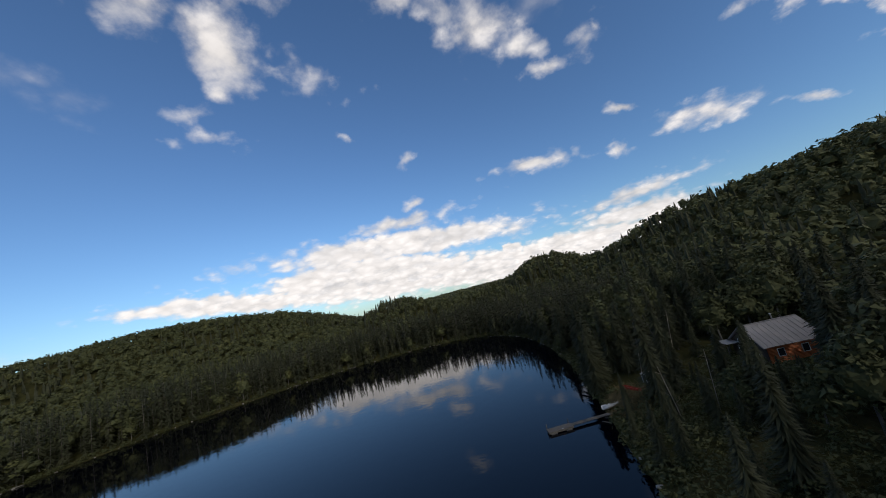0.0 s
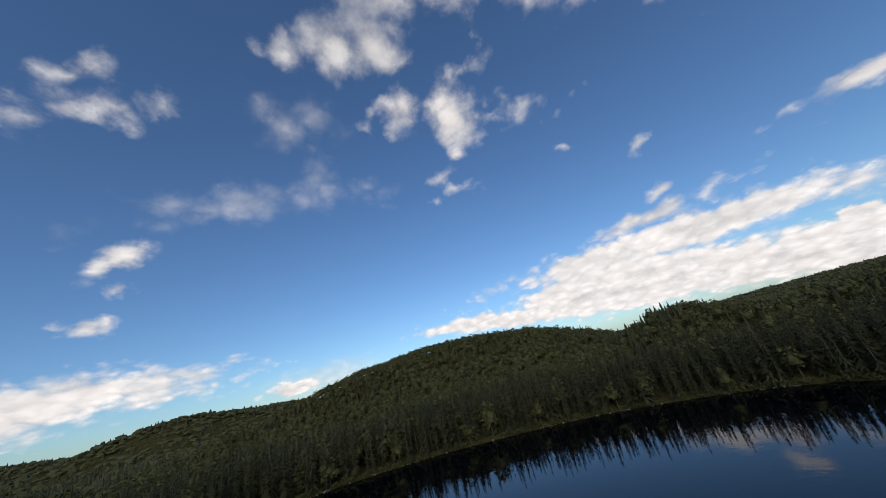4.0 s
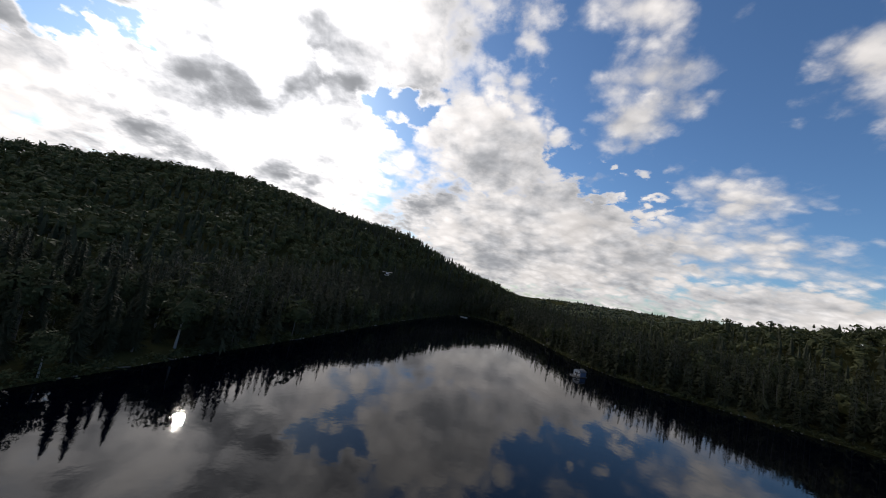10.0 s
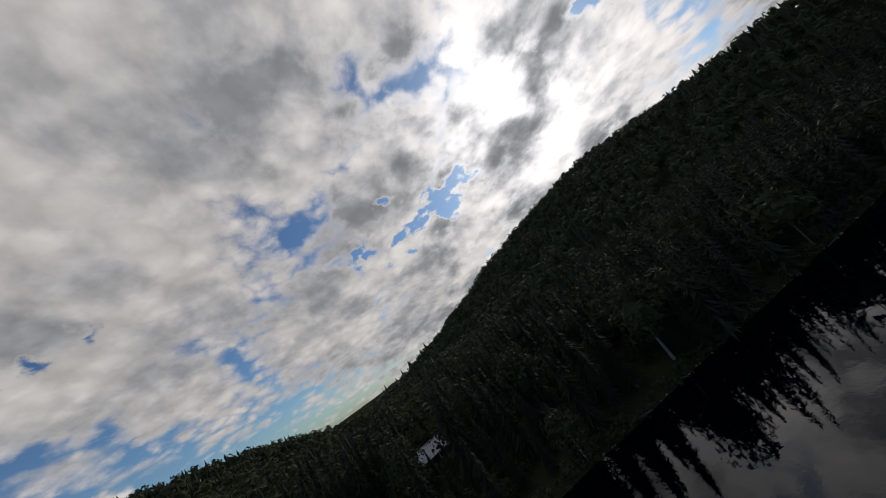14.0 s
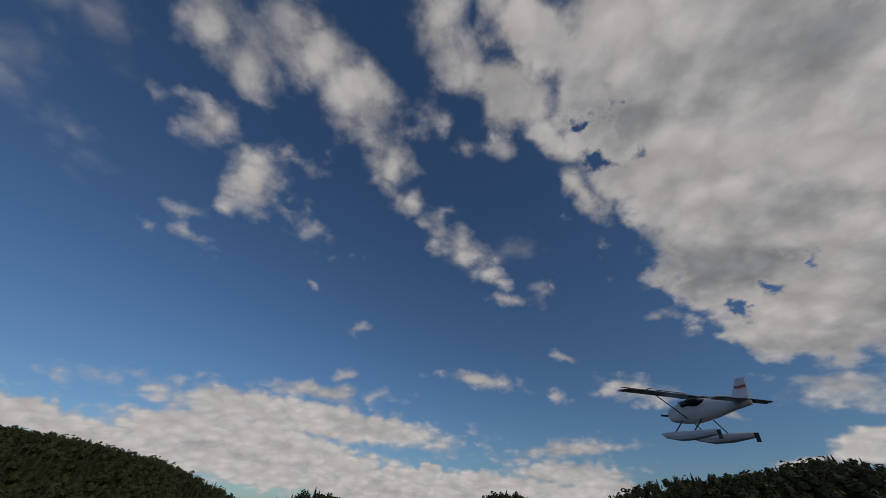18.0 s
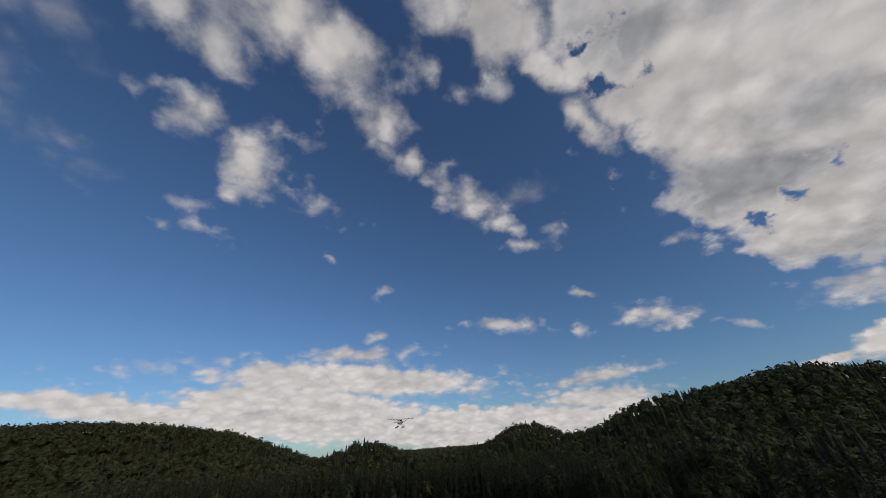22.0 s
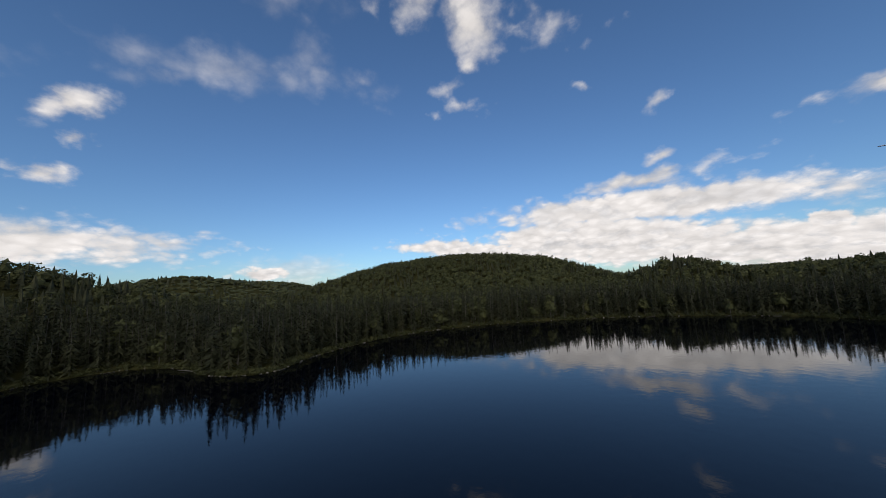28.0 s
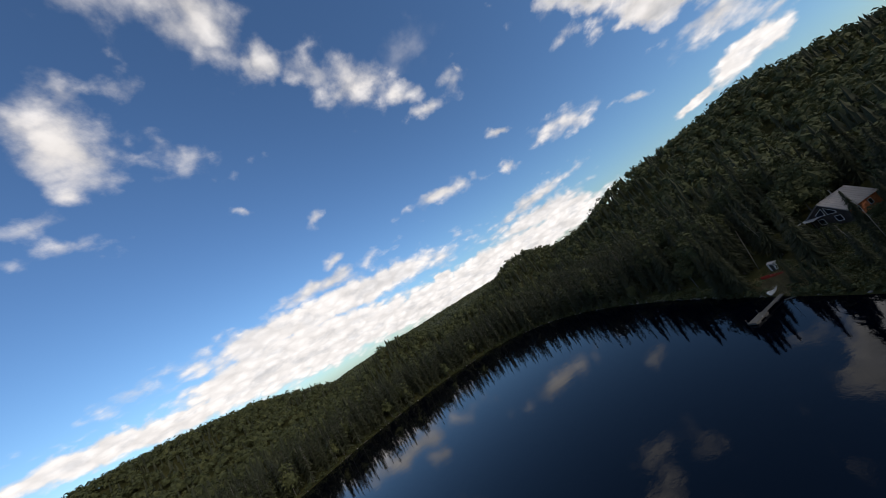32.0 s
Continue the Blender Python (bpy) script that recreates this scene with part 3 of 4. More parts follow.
def scatter(shapes, x, y, z, size, girth):
    """Many trees as one set of vertices and triangles."""
    vs, fs, n = [], [], 0
    kinds = rng.integers(0, len(shapes), len(x))
    for k, (v, f) in enumerate(shapes):
        sel = np.where(kinds == k)[0]
        if not len(sel):
            continue
        a = rng.random(len(sel)) * 2 * math.pi
        c, s = np.cos(a)[:, None], np.sin(a)[:, None]
        g = (size[sel] * girth[sel])[:, None]
        px, py = v[None, :, 0] * g, v[None, :, 1] * g
        lean = rng.normal(size=(len(sel), 2)) * 0.02
        h = v[None, :, 2] * size[sel][:, None]
        out = np.stack([px * c - py * s + x[sel][:, None] + lean[:, :1] * h, px * s + py * c + y[sel][:, None] + lean[:, 1:] * h,
                        h + z[sel][:, None]], -1).reshape(-1, 3)
        vs.append(out)
        fs.append((f[None] + (np.arange(len(sel)) * len(v))[:, None, None]).reshape(-1, 3) + n)
        n += len(out)
    return np.concatenate(vs), np.concatenate(fs)


def seedlings(x0, x1, y0, y1, step):
    a, c = np.meshgrid(np.arange(x0, x1, step), np.arange(y0, y1, step))
    return (a + (rng.random(a.shape) - 0.5) * step * 0.95).ravel(), (c + (rng.random(a.shape) - 0.5) * step * 0.95).ravel()


CLEAR = [(69.3, 82.6, 6.6), (78, 52, 7.0), (71.5, 49.5, 5.0), (61.5, 83.5, 4.6), (46, 84, 3.6), (50, 86, 2.2), (42, 80.5, 2.4)]
# strips of low young growth: from, to, half breadth, height at either end
LOW = [(43, 67, 63, 81.5, 5.5, 7.5, 2.6), (44, 50, 64, 77.5, 3.4, 8.5, 2.6), (40, 58, 73, 52, 3.6, 7.0, 2.6), (42, 24, 75, 49, 3.4, 7.5, 2.6), (42, 71, 49, 84.5, 1.8, 6.0, 2.2)]


def height_limit(px, py):
    best = np.full(np.shape(px), 99.0)
    for x0, y0, x1, y1, half, h0, h1 in LOW:
        dx, dy = x1 - x0, y1 - y0
        t = np.clip(((px - x0) * dx + (py - y0) * dy) / (dx * dx + dy * dy), 0, 1)
        off = np.hypot(px - x0 - t * dx, py - y0 - t * dy)
        best = np.where(off < half, np.minimum(best, h0 + (h1 - h0) * t), best)
    return best


def kept(x, y):
    ok = np.ones(len(x), bool)
    for cx, cy, r in CLEAR:
        ok &= np.hypot(x - cx, y - cy) > r
    return ok


def near_cabin(x, y):
    return (x > 20) & (x < 92) & (y > 20) & (y < 128)


mid_spruces = [spruce_shape(20 + i, 25, 11, 0.13) for i in range(6)]
far_spruces = [cone_shape(40 + i, 4, 8) for i in range(5)]
tiny_spruces = [cone_shape(60 + i, 2, 6) for i in range(3)]
mid_leafy = [broadleaf_shape(80 + i, 9, 260, 0.045, 0.27) for i in range(6)]
far_leafy = [broadleaf_shape(90 + i, 6, 80, 0.07, 0.3) for i in range(6)]
high_leafy = [broadleaf_shape(120 + i, 5, 40, 0.092, 0.32) for i in range(6)]
tiny_leafy = [dome_shape(95 + i) for i in range(4)]
thin_trunk = [trunk_shape(4, 0.011)]


def forest(name, label, x, y, d, spruces, leafy, leaf_share, tall, trunks, wide=1.0, spire=1.0):
    z = land(x, y, d)
    size = tall * (0.72 + 0.55 * rng.random(len(x)))
    clumps = 0.5 + 0.5 * np.sin(x * 0.05 + 1.0) * np.cos(y * 0.045 + 0.4)
    leaf = rng.random(len(x)) < leaf_share * (0.5 + clumps)
    made = new(name)
    tagged(made, label, "forest", kind="stuff")
    for part_name, sel, shapes, mat, scale in (("spruce_crowns", ~leaf, spruces, SPRUCE, spire), ("leafy_crowns", leaf, leafy, LEAVES, 0.74)):
        if sel.sum():
            g = wide * (1.0 if mat is SPRUCE else 1.15) * (0.8 + 0.45 * rng.random(sel.sum()))
            v, f = scatter(shapes, x[sel], y[sel], z[sel] - 0.2 - (0.25 * size[sel] if wide > 1.0 else 0.0), size[sel] * scale, g)
            ob = new(part_name, mesh_from(part_name, v, f, mat))
            ob.data.polygons.foreach_set("use_smooth", np.zeros(len(f), bool))
            ob.parent = made
            ob["kind"] = "stuff"
    if trunks:
        v, f = scatter(thin_trunk, x, y, z - 0.1, size * 0.9, np.ones(len(x)))
        ob = new("trunks", mesh_from("trunks", v, f, BARK))
        ob.parent = made
        ob["kind"] = "stuff"
    return made


x, y = seedlings(-185, 130, -240, 275, 3.0)
d = to_shore(x, y)
pick = (d > 0.5) & (d < 34) & kept(x, y) & ~near_cabin(x, y)
forest("shore_forest", "tall dark spruces crowding the lake shore", x[pick], y[pick], d[pick], mid_spruces, mid_leafy, 0.06, 13.0, True)

x, y = seedlings(-420, 420, -440, 440, 4.3)
d = to_shore(x, y)
pick = (d > 33) & (d < 95) & kept(x, y) & ~near_cabin(x, y)
forest("hillside_forest", "mixed spruce and broad-leaved forest on the slopes", x[pick], y[pick], d[pick], far_spruces, far_leafy, 0.6, 9.6, False, spire=0.88)
pick = (d >= 95) & (d < 240)
forest("upper_forest", "rounded broad-leaved trees with few spruces on the upper slopes", x[pick], y[pick], d[pick], far_spruces, high_leafy, 0.8, 9.0, False, spire=0.8)

x, y = seedlings(-800, 800, -800, 900, 10.0)
d = to_shore(x, y)
pick = (d > 238) & (d < 620)
forest("ridge_forest", "dense mixed forest on the farther ridges", x[pick], y[pick], d[pick], tiny_spruces, tiny_leafy, 0.6, 13.0, False, 1.3)

x, y = seedlings(-2000, 1300, -1200, 2100, 15.0)
d = to_shore(x, y)
pick = (d > 610) & (d < 1900) & (((x < -560) & (y < 800)) | ((y > 560) & (x > -420) & (x < 760)) | ((x < -300) & (y < -640)))
forest("distant_forest", "dense forest on the distant hills", x[pick], y[pick], d[pick], tiny_spruces[:2], tiny_leafy, 0.75, 11.0, False, 2.0)

# low bushes along the water's edge
a = np.repeat(OUTLINE, 32, axis=0)
c = np.repeat(np.roll(OUTLINE, -1, axis=0), 32, axis=0)
t = rng.random((len(a), 1))
p = a * (1 - t) + c * t + rng.normal(size=a.shape) * 1.1
d = to_shore(p[:, 0], p[:, 1])
pick = (d > 0.05) & (d < 2.6) & (np.hypot(p[:, 0] - 41, p[:, 1] - 80.5) > 2.2)
bushes = tagged(new("shore_bushes"), "low leafy bushes along the waterline", "bushes", kind="stuff")
p, d = p[pick], d[pick]
v, f = scatter([broadleaf_shape(310 + i, 2, 34, 0.085, 0.3, False) for i in range(4)], p[:, 0], p[:, 1], land(p[:, 0], p[:, 1], d) - 0.5, 0.9 + 1.3 * rng.random(len(p)), 1.2 + 0.5 * rng.random(len(p)))
ob = new("bush_leaves", mesh_from("bush_leaves", v, f, LEAVES))
ob.parent = bushes
ob["kind"] = "stuff"


# undergrowth in the clearings round the cabins
p = np.stack([36 + 56 * rng.random(2600), 20 + 84 * rng.random(2600)], 1)
d = to_shore(p[:, 0], p[:, 1])
open_ground = (height_limit(p[:, 0], p[:, 1]) < 50) | (np.hypot(p[:, 0] - 71, p[:, 1] - 50) < 7) | (np.hypot(p[:, 0] - 61, p[:, 1] - 83) < 6)
pick = (d > 0.8) & open_ground & (np.hypot(p[:, 0] - 69.3, p[:, 1] - 82.6) > 5.6) & (np.hypot(p[:, 0] - 78, p[:, 1] - 52) > 5.4) & (np.hypot(p[:, 0] - 46, p[:, 1] - 84) > 3.4)
p, d = p[pick], d[pick]
undergrowth = tagged(new("undergrowth"), "low leafy scrub in the clearings", "bushes", kind="stuff")
v, f = scatter([broadleaf_shape(340 + i, 3, 90, 0.05, 0.4, False) for i in range(4)], p[:, 0], p[:, 1], land(p[:, 0], p[:, 1], d) - 0.4, 1.0 + 1.1 * rng.random(len(p)), 1.4 + 0.6 * rng.random(len(p)))
ob = new("scrub_leaves", mesh_from("scrub_leaves", v, f, LEAVES))
ob.parent = undergrowth
ob["kind"] = "stuff"

# ---- helpers for things ----


def part(name, bm, mat, parent, label="", smooth=False):
    me = bpy.data.meshes.new(name)
    bm.normal_update()
    bm.to_mesh(me)
    bm.free()
    me.materials.append(mat)
    if smooth:
        me.polygons.foreach_set("use_smooth", np.ones(len(me.polygons), bool))
    ob = new(name, me)
    ob.parent = parent
    if label:
        ob["label"] = label
    return ob


def box_into(bm, x0, x1, y0, y1, z0, z1, m=None, bevel=0.0):
    got = bmesh.ops.create_cube(bm, size=1.0)["verts"]
    bmesh.ops.transform(bm, verts=got, matrix=Matrix.LocRotScale(((x0 + x1) / 2, (y0 + y1) / 2, (z0 + z1) / 2), None, (x1 - x0, y1 - y0, z1 - z0)))
    if bevel:
        es = {e for v in got for e in v.link_edges}
        made = bmesh.ops.bevel(bm, geom=list(es), offset=bevel, segments=1, affect="EDGES")
        got = list({v for f in made["faces"] for v in f.verts} | {v for v in got if v.is_valid})
    if m is not None:
        bmesh.ops.transform(bm, verts=got, matrix=m)
    return got


def box(*a, m=None, bevel=0.0):
    bm = bmesh.new()
    box_into(bm, *a, m=m, bevel=bevel)
    return bm


def rod_into(bm, a, c, r0, r1=None, sides=8):
    a, c = Vector(a), Vector(c)
    got = bmesh.ops.create_cone(bm, cap_ends=True, segments=sides, radius1=r0, radius2=r0 if r1 is None else r1, depth=(c - a).length)["verts"]
    turn = (c - a).to_track_quat("Z", "Y").to_matrix().to_4x4()
    bmesh.ops.transform(bm, verts=got, matrix=Matrix.Translation((a + c) / 2) @ turn)
    return got


def rod(a, c, r0, r1=None, sides=8):
    bm = bmesh.new()
    rod_into(bm, a, c, r0, r1, sides)
    return bm


def loft(rings, close=True):
    """A skin over rings of equal length."""
    bm = bmesh.new()
    rows = [[bm.verts.new(p) for p in r] for r in rings]
    n = len(rows[0])
    for a, c in zip(rows, rows[1:]):
        for i in range(n):
            bm.faces.new((a[i], a[(i + 1) % n], c[(i + 1) % n], c[i]))
    if close:
        bm.faces.new(rows[0][::-1])
        bm.faces.new(rows[-1])
    bmesh.ops.recalc_face_normals(bm, faces=bm.faces[:])
    return bm


def thing(name, label, category, group=""):
    return tagged(new(name), label, category, group)


LOG = mixed_paint("orange_stained_boards", (0.42, 0.12, 0.035), 0.65, 0, 0.3, 1.2, 14, 0.25)
DARK_WOOD = mixed_paint("dark_stained_boards", (0.055, 0.04, 0.032), 0.7, 0, 0.35, 1.2, 14, 0.25)
METAL_ROOF = mixed_paint("grey_sheet_roof", (0.24, 0.225, 0.22), 0.5, 0.2, 0.18, 0.5, 6, 0.05)
PALE_ROOF = mixed_paint("pale_sheet_roof", (0.42, 0.42, 0.42), 0.45, 0.15, 0.15, 0.6, 6, 0.05)
WHITE = mixed_paint("white_paint", (0.74, 0.74, 0.73), 0.5, 0, 0.08, 0.9, 20, 0.05)
OLD_WHITE = mixed_paint("weathered_white_paint", (0.46, 0.46, 0.46), 0.6, 0, 0.15, 0.9, 16, 0.1)
OLD_WOOD = mixed_paint("weathered_planks", (0.08, 0.074, 0.066), 0.85, 0, 0.4, 1.3, 11, 0.4)
RED = mixed_paint("red_plastic", (0.36, 0.03, 0.022), 0.4, 0, 0.2, 1.0, 20, 0.05)
BLUE = mixed_paint("blue_tarp", (0.06, 0.09, 0.16), 0.5, 0, 0.3, 1.2, 12, 0.4)
DEAD_WOOD = mixed_paint("bleached_dead_wood", (0.22, 0.2, 0.17), 0.85, 0, 0.35, 1.0, 9, 0.3)
DARK_METAL = mixed_paint("dark_metal", (0.05, 0.05, 0.052), 0.45, 0.6, 0.2, 1.0, 20, 0.1)
STEEL = mixed_paint("galvanised_steel", (0.45, 0.45, 0.46), 0.35, 0.9, 0.15, 1.0, 20, 0.1)
DARK_ROOF = mixed_paint("dark_shingle_roof", (0.07, 0.072, 0.08), 0.85, 0, 0.35, 0.8, 14, 0.3)
STONE = mixed_paint("shore_stone", (0.24, 0.225, 0.2), 0.9, 0, 0.4, 1.2, 8, 0.6)
GLASS, nt, b = material("window_glass")
b.inputs["Base Color"].default_value = (0.02, 0.024, 0.03, 1)
b.inputs["Roughness"].default_value = 0.04
MODEL_WHITE = mixed_paint("model_white_film", (0.78, 0.78, 0.79), 0.35, 0, 0.04, 2.0, 30, 0.0)
MODEL_RED = mixed_paint("model_red_film", (0.5, 0.05, 0.06), 0.35, 0, 0.08, 2.0, 30, 0.0)
MODEL_DARK = mixed_paint("model_dark_film", (0.06, 0.055, 0.07), 0.4, 0, 0.1, 2.0, 30, 0.0)

# ---- spruces and leafy trees round the cabins, each a tree of its own ----


def tree_kind(name, label, category, crown, crown_mat, trunk, trunk_mat, group):
    root = thing(name, label, category, group)
    for pn, (v, f), mat in (("trunk", trunk, trunk_mat), ("crown", crown, crown_mat)):
        ob = new(pn, mesh_from(pn, v, f, mat))
        ob.data.polygons.foreach_set("use_smooth", np.zeros(len(f), bool))
        ob.parent = root
    return root


KINDS = [tree_kind("spruce_tree", "tall dark green spruce with drooping boughs", "tree", spruce_shape(200 + i, 48, 26, 0.07), SPRUCE,
                   trunk_shape(7, 0.012), BARK, "spruces round the cabins") for i in range(6)]
LEAFY_KINDS = [tree_kind("broadleaf_tree", "rounded broad-leaved tree in full green leaf", "tree", broadleaf_shape(230 + i, 16, 1300, 0.024, 0.25), LEAVES,
                         trunk_shape(7, 0.016, 0.75), BIRCH if i % 2 else BARK, "leafy trees round the cabins") for i in range(4)]
x, y = seedlings(21, 91, 21, 127, 3.9)
d = to_shore(x, y)
pick = (d > 0.8) & kept(x, y)
x, y, d = x[pick], y[pick], d[pick]
order = np.argsort(d + 0.25 * np.abs(y - 78))
near, rest = order[:290], order[290:]
z = land(x, y, d)
used = set()
for i in near:
    leafy = rng.random() < (0.1 if d[i] < 12 else 0.34)
    pool = LEAFY_KINDS if leafy else KINDS
    src = pool[int(rng.integers(0, len(pool)))]
    h = (8.0 + 5.0 * rng.random()) if leafy else (7.5 + 7.5 * rng.random())
    if d[i] < 5 and rng.random() < 0.3:
        h *= 0.6
    h = min(h, float(height_limit(x[i], y[i])) * (0.75 + 0.25 * rng.random()))
    if 59.5 < x[i] < 68 and 58 < y[i] < 67:
        h = max(h, 12.0)
    m = Matrix.LocRotScale((x[i], y[i], z[i] - 0.1), Euler((rng.normal() * 0.02, rng.normal() * 0.02, rng.random() * 6.28)), (h * 1.1, h * 1.1, h))
    if src.name not in used:
        used.add(src.name)
        src.matrix_basis = m
    else:
        copy = copy_thing(src, Matrix.Identity(4))
        copy.matrix_basis = m
rest = rest[height_limit(x[rest], y[rest]) > 50]
for sx, sy, h in ((53.4, 67.6, 9.5), (51.6, 65.4, 9.0), (55.2, 69.8, 8.5), (60.0, 64.4, 11.0), (61.8, 67.2, 11.5), (58.0, 60.6, 11.0), (67.5, 54.0, 5.6), (69.0, 56.0, 6.0), (66.8, 51.2, 5.2), (68.5, 58.6, 6.6), (70.2, 50.6, 4.4), (42.6, 87.2, 11.0), (43.8, 89.8, 12.5), (42.9, 92.0, 10.0), (43.5, 79.0, 5.5), (49.5, 77.0, 7.5), (54.0, 73.1, 8.5), (47.2, 57.8, 11.5), (60.6, 61.5, 12.5), (62.0, 63.2, 13.5), (63.4, 64.0, 12.0), (65.6, 66.0, 12.5)):
    g = float(land(np.array([sx]), np.array([sy]))[0])
    copy = copy_thing(KINDS[int(h) % 6], Matrix.Identity(4))
    copy.matrix_basis = Matrix.LocRotScale((sx, sy, g - 0.1), Euler((0, 0, sx)), (h * 1.25, h * 1.25, h))
forest("cabin_forest", "dense dark spruces behind the cabins", x[rest], y[rest], d[rest], mid_spruces, mid_leafy, 0.3, 12.5, True)

# pale dead trunks leaning in the clearing
for sx, sy, h, lean_x, lean_y in ((55, 88, 9.5, -0.16, 0.05), (57, 90, 8.0, 0.2, 0.1), (51, 90, 9.0, 0.12, -0.05), (46, 70, 7.0, -0.1, 0.1), (50, 70, 7, 0.1, 0.05)):
    g = float(land(np.array([sx]), np.array([sy]))[0])
    dead = thing("dead_tree", "bare pale dead trunk leaning in the undergrowth", "tree", "dead trunks")
    dead.location = (sx, sy, g - 0.2)
    top = Vector((lean_x * h, lean_y * h, h))
    part("trunk", rod((0, 0, 0), top, 0.06, 0.02, 7), DEAD_WOOD, dead)
    for k in range(5):
        p = top * (0.4 + 0.12 * k)
        a = k * 2.4
        part("branch", rod(p, p + Vector((math.cos(a) * 0.8, math.sin(a) * 0.8, 0.45)), 0.02, 0.006, 5), DEAD_WOOD, dead)

# ---- the log cabin with the big gable ----


def sheet_roof(root, length, half, eave, ridge, over, mat, x_shift=0.0):
    """Two slopes of sheet metal with raised seams and a ridge cap."""
    pitch = math.atan2(ridge - eave, half)
    run = math.hypot(half, ridge - eave) + over
    for side in (-1, 1):
        turn = Matrix.Translation((x_shift, 0, ridge)) @ Matrix.Rotation(-side * pitch, 4, "X")
        bm = box(-length / 2, length / 2, min(0, side * run), max(0, side * run), 0, 0.07, m=turn)
        slope = part("roof_slope", bm, mat, root)
        count = int(length / 0.9)
        seam = None
        for k in range(count + 1):
            px = -length / 2 + 0.02 + k * (length - 0.04) / count
            sm = part("seam", box(px - 0.02, px + 0.02, min(0.05 * side, side * run), max(0.05 * side, side * run), 0.07, 0.115, m=turn), mat, slope)
    part("ridge_cap", box(-length / 2 - 0.02 + x_shift, length / 2 + 0.02 + x_shift, -0.16, 0.16, ridge + 0.05, ridge + 0.13), mat, root)


def gable_wall(root, x, half, eave, ridge, thick, mat, name="gable_wall"):
    bm = bmesh.new()
    ring = [(-half, 0), (half, 0), (half, eave), (0, ridge - 0.02), (-half, eave)]
    a = [bm.verts.new((x, p, q)) for p, q in ring]
    c = [bm.verts.new((x + thick, p, q)) for p, q in ring]
    bm.faces.new(a[::-1])
    bm.faces.new(c)
    for i in range(5):
        bm.faces.new((a[i], a[(i + 1) % 5], c[(i + 1) % 5], c[i]))
    bmesh.ops.recalc_face_normals(bm, faces=bm.faces[:])
    return part(name, bm, mat, root)


def frame_window(root, x, pts, trim=0.1, depth=0.06):
    """A window in a gable: a pane with painted trim all round, points given as (y, z)."""
    win = part("window", loft([[(x - 0.02, p, q) for p, q in pts], [(x + 0.01, p, q) for p, q in pts]]), GLASS, root)
    for (y0, z0), (y1, z1) in zip(pts, pts[1:] + pts[:1]):
        part("window_trim", rod((x - 0.04, y0, z0), (x - 0.04, y1, z1), trim * 0.6, None, 4), WHITE, win)
    return win


cabin = thing("log_cabin", "orange stained log cabin with grey metal roof", "house")
L2, W2, EAVE, RIDGE = 4.6, 4.0, 3.2, 6.2
for side in (-1, 1):
    wall = part("log_wall", box(-L2 + 0.2, L2 - 0.2, side * W2 - 0.1, side * W2 + 0.1, -0.8, EAVE), LOG, cabin)
    for k in range(13):
        part("log", rod((-L2 + 0.15, side * (W2 + 0.08), 0.1 + k * 0.225), (L2 - 0.15, side * (W2 + 0.08), 0.1 + k * 0.225), 0.12, None, 8), LOG, wall)
    for wx in (-2.4, 1.6):
        pane = part("window", box(wx - 0.5, wx + 0.5, side * (W2 + 0.2) - 0.03, side * (W2 + 0.2) + 0.03, 1.1, 2.3), GLASS, cabin)
        for a in ((wx - 0.6, wx + 0.6, 1.0, 1.1), (wx - 0.6, wx + 0.6, 2.3, 2.4), (wx - 0.6, wx - 0.5, 1.1, 2.3), (wx + 0.5, wx + 0.6, 1.1, 2.3)):
            part("window_trim", box(a[0], a[1], side * (W2 + 0.21) - 0.05, side * (W2 + 0.21) + 0.05, a[2], a[3]), WHITE, pane)
gable_wall(cabin, L2 - 0.2, W2, EAVE, RIDGE - 0.1, 0.2, LOG)
front = gable_wall(cabin, -L2, W2, EAVE, RIDGE - 0.1, 0.2, DARK_WOOD)
front["label"] = "dark stained gable front"
for k in range(20):
    yy = -W2 + 0.2 + k * 0.4
    top = EAVE + (RIDGE - EAVE) * (1 - abs(yy) / W2) - 0.3
    part("board", box(-L2 - 0.03, -L2 + 0.01, yy - 0.19, yy + 0.18, -0.6, top), DARK_WOOD, front)
XF = -L2 - 0.06
frame_window(cabin, XF, [(-2.0, 3.1), (-0.25, 3.1), (-0.25, 4.9), (-2.0, 3.6)])
frame_window(cabin, XF, [(0.25, 3.1), (2.0, 3.1), (2.0, 3.6), (0.25, 4.9)])
frame_window(cabin, XF, [(-2.3, 0.9), (-1.1, 0.9), (-1.1, 2.3), (-2.3, 2.3)])
frame_window(cabin, XF, [(1.1, 0.9), (2.3, 0.9), (2.3, 2.3), (1.1, 2.3)])
door = part("door", box(XF - 0.02, XF + 0.03, -0.48, 0.48, 0.05, 2.1), DARK_WOOD, cabin)
part("door_handle", rod((XF - 0.08, 0.36, 1.0), (XF - 0.02, 0.36, 1.0), 0.02), STEEL, door, "steel door handle")
for a, c in (((-W2 - 0.45, EAVE - 0.4), (0, RIDGE)), ((W2 + 0.45, EAVE - 0.4), (0, RIDGE))):
    part("barge_board", rod((-L2 - 0.55, a[0], a[1]), (-L2 - 0.55, c[0], c[1] - 0.02), 0.09, None, 4), METAL_ROOF, cabin)
sheet_roof(cabin, 2 * L2 + 1.2, W2, EAVE, RIDGE, 0.6, METAL_ROOF)
chimney = part("chimney", rod((1.6, 0.7, RIDGE - 1.2), (1.6, 0.7, RIDGE + 0.9), 0.13, None, 12), STEEL, cabin, "round steel chimney pipe")
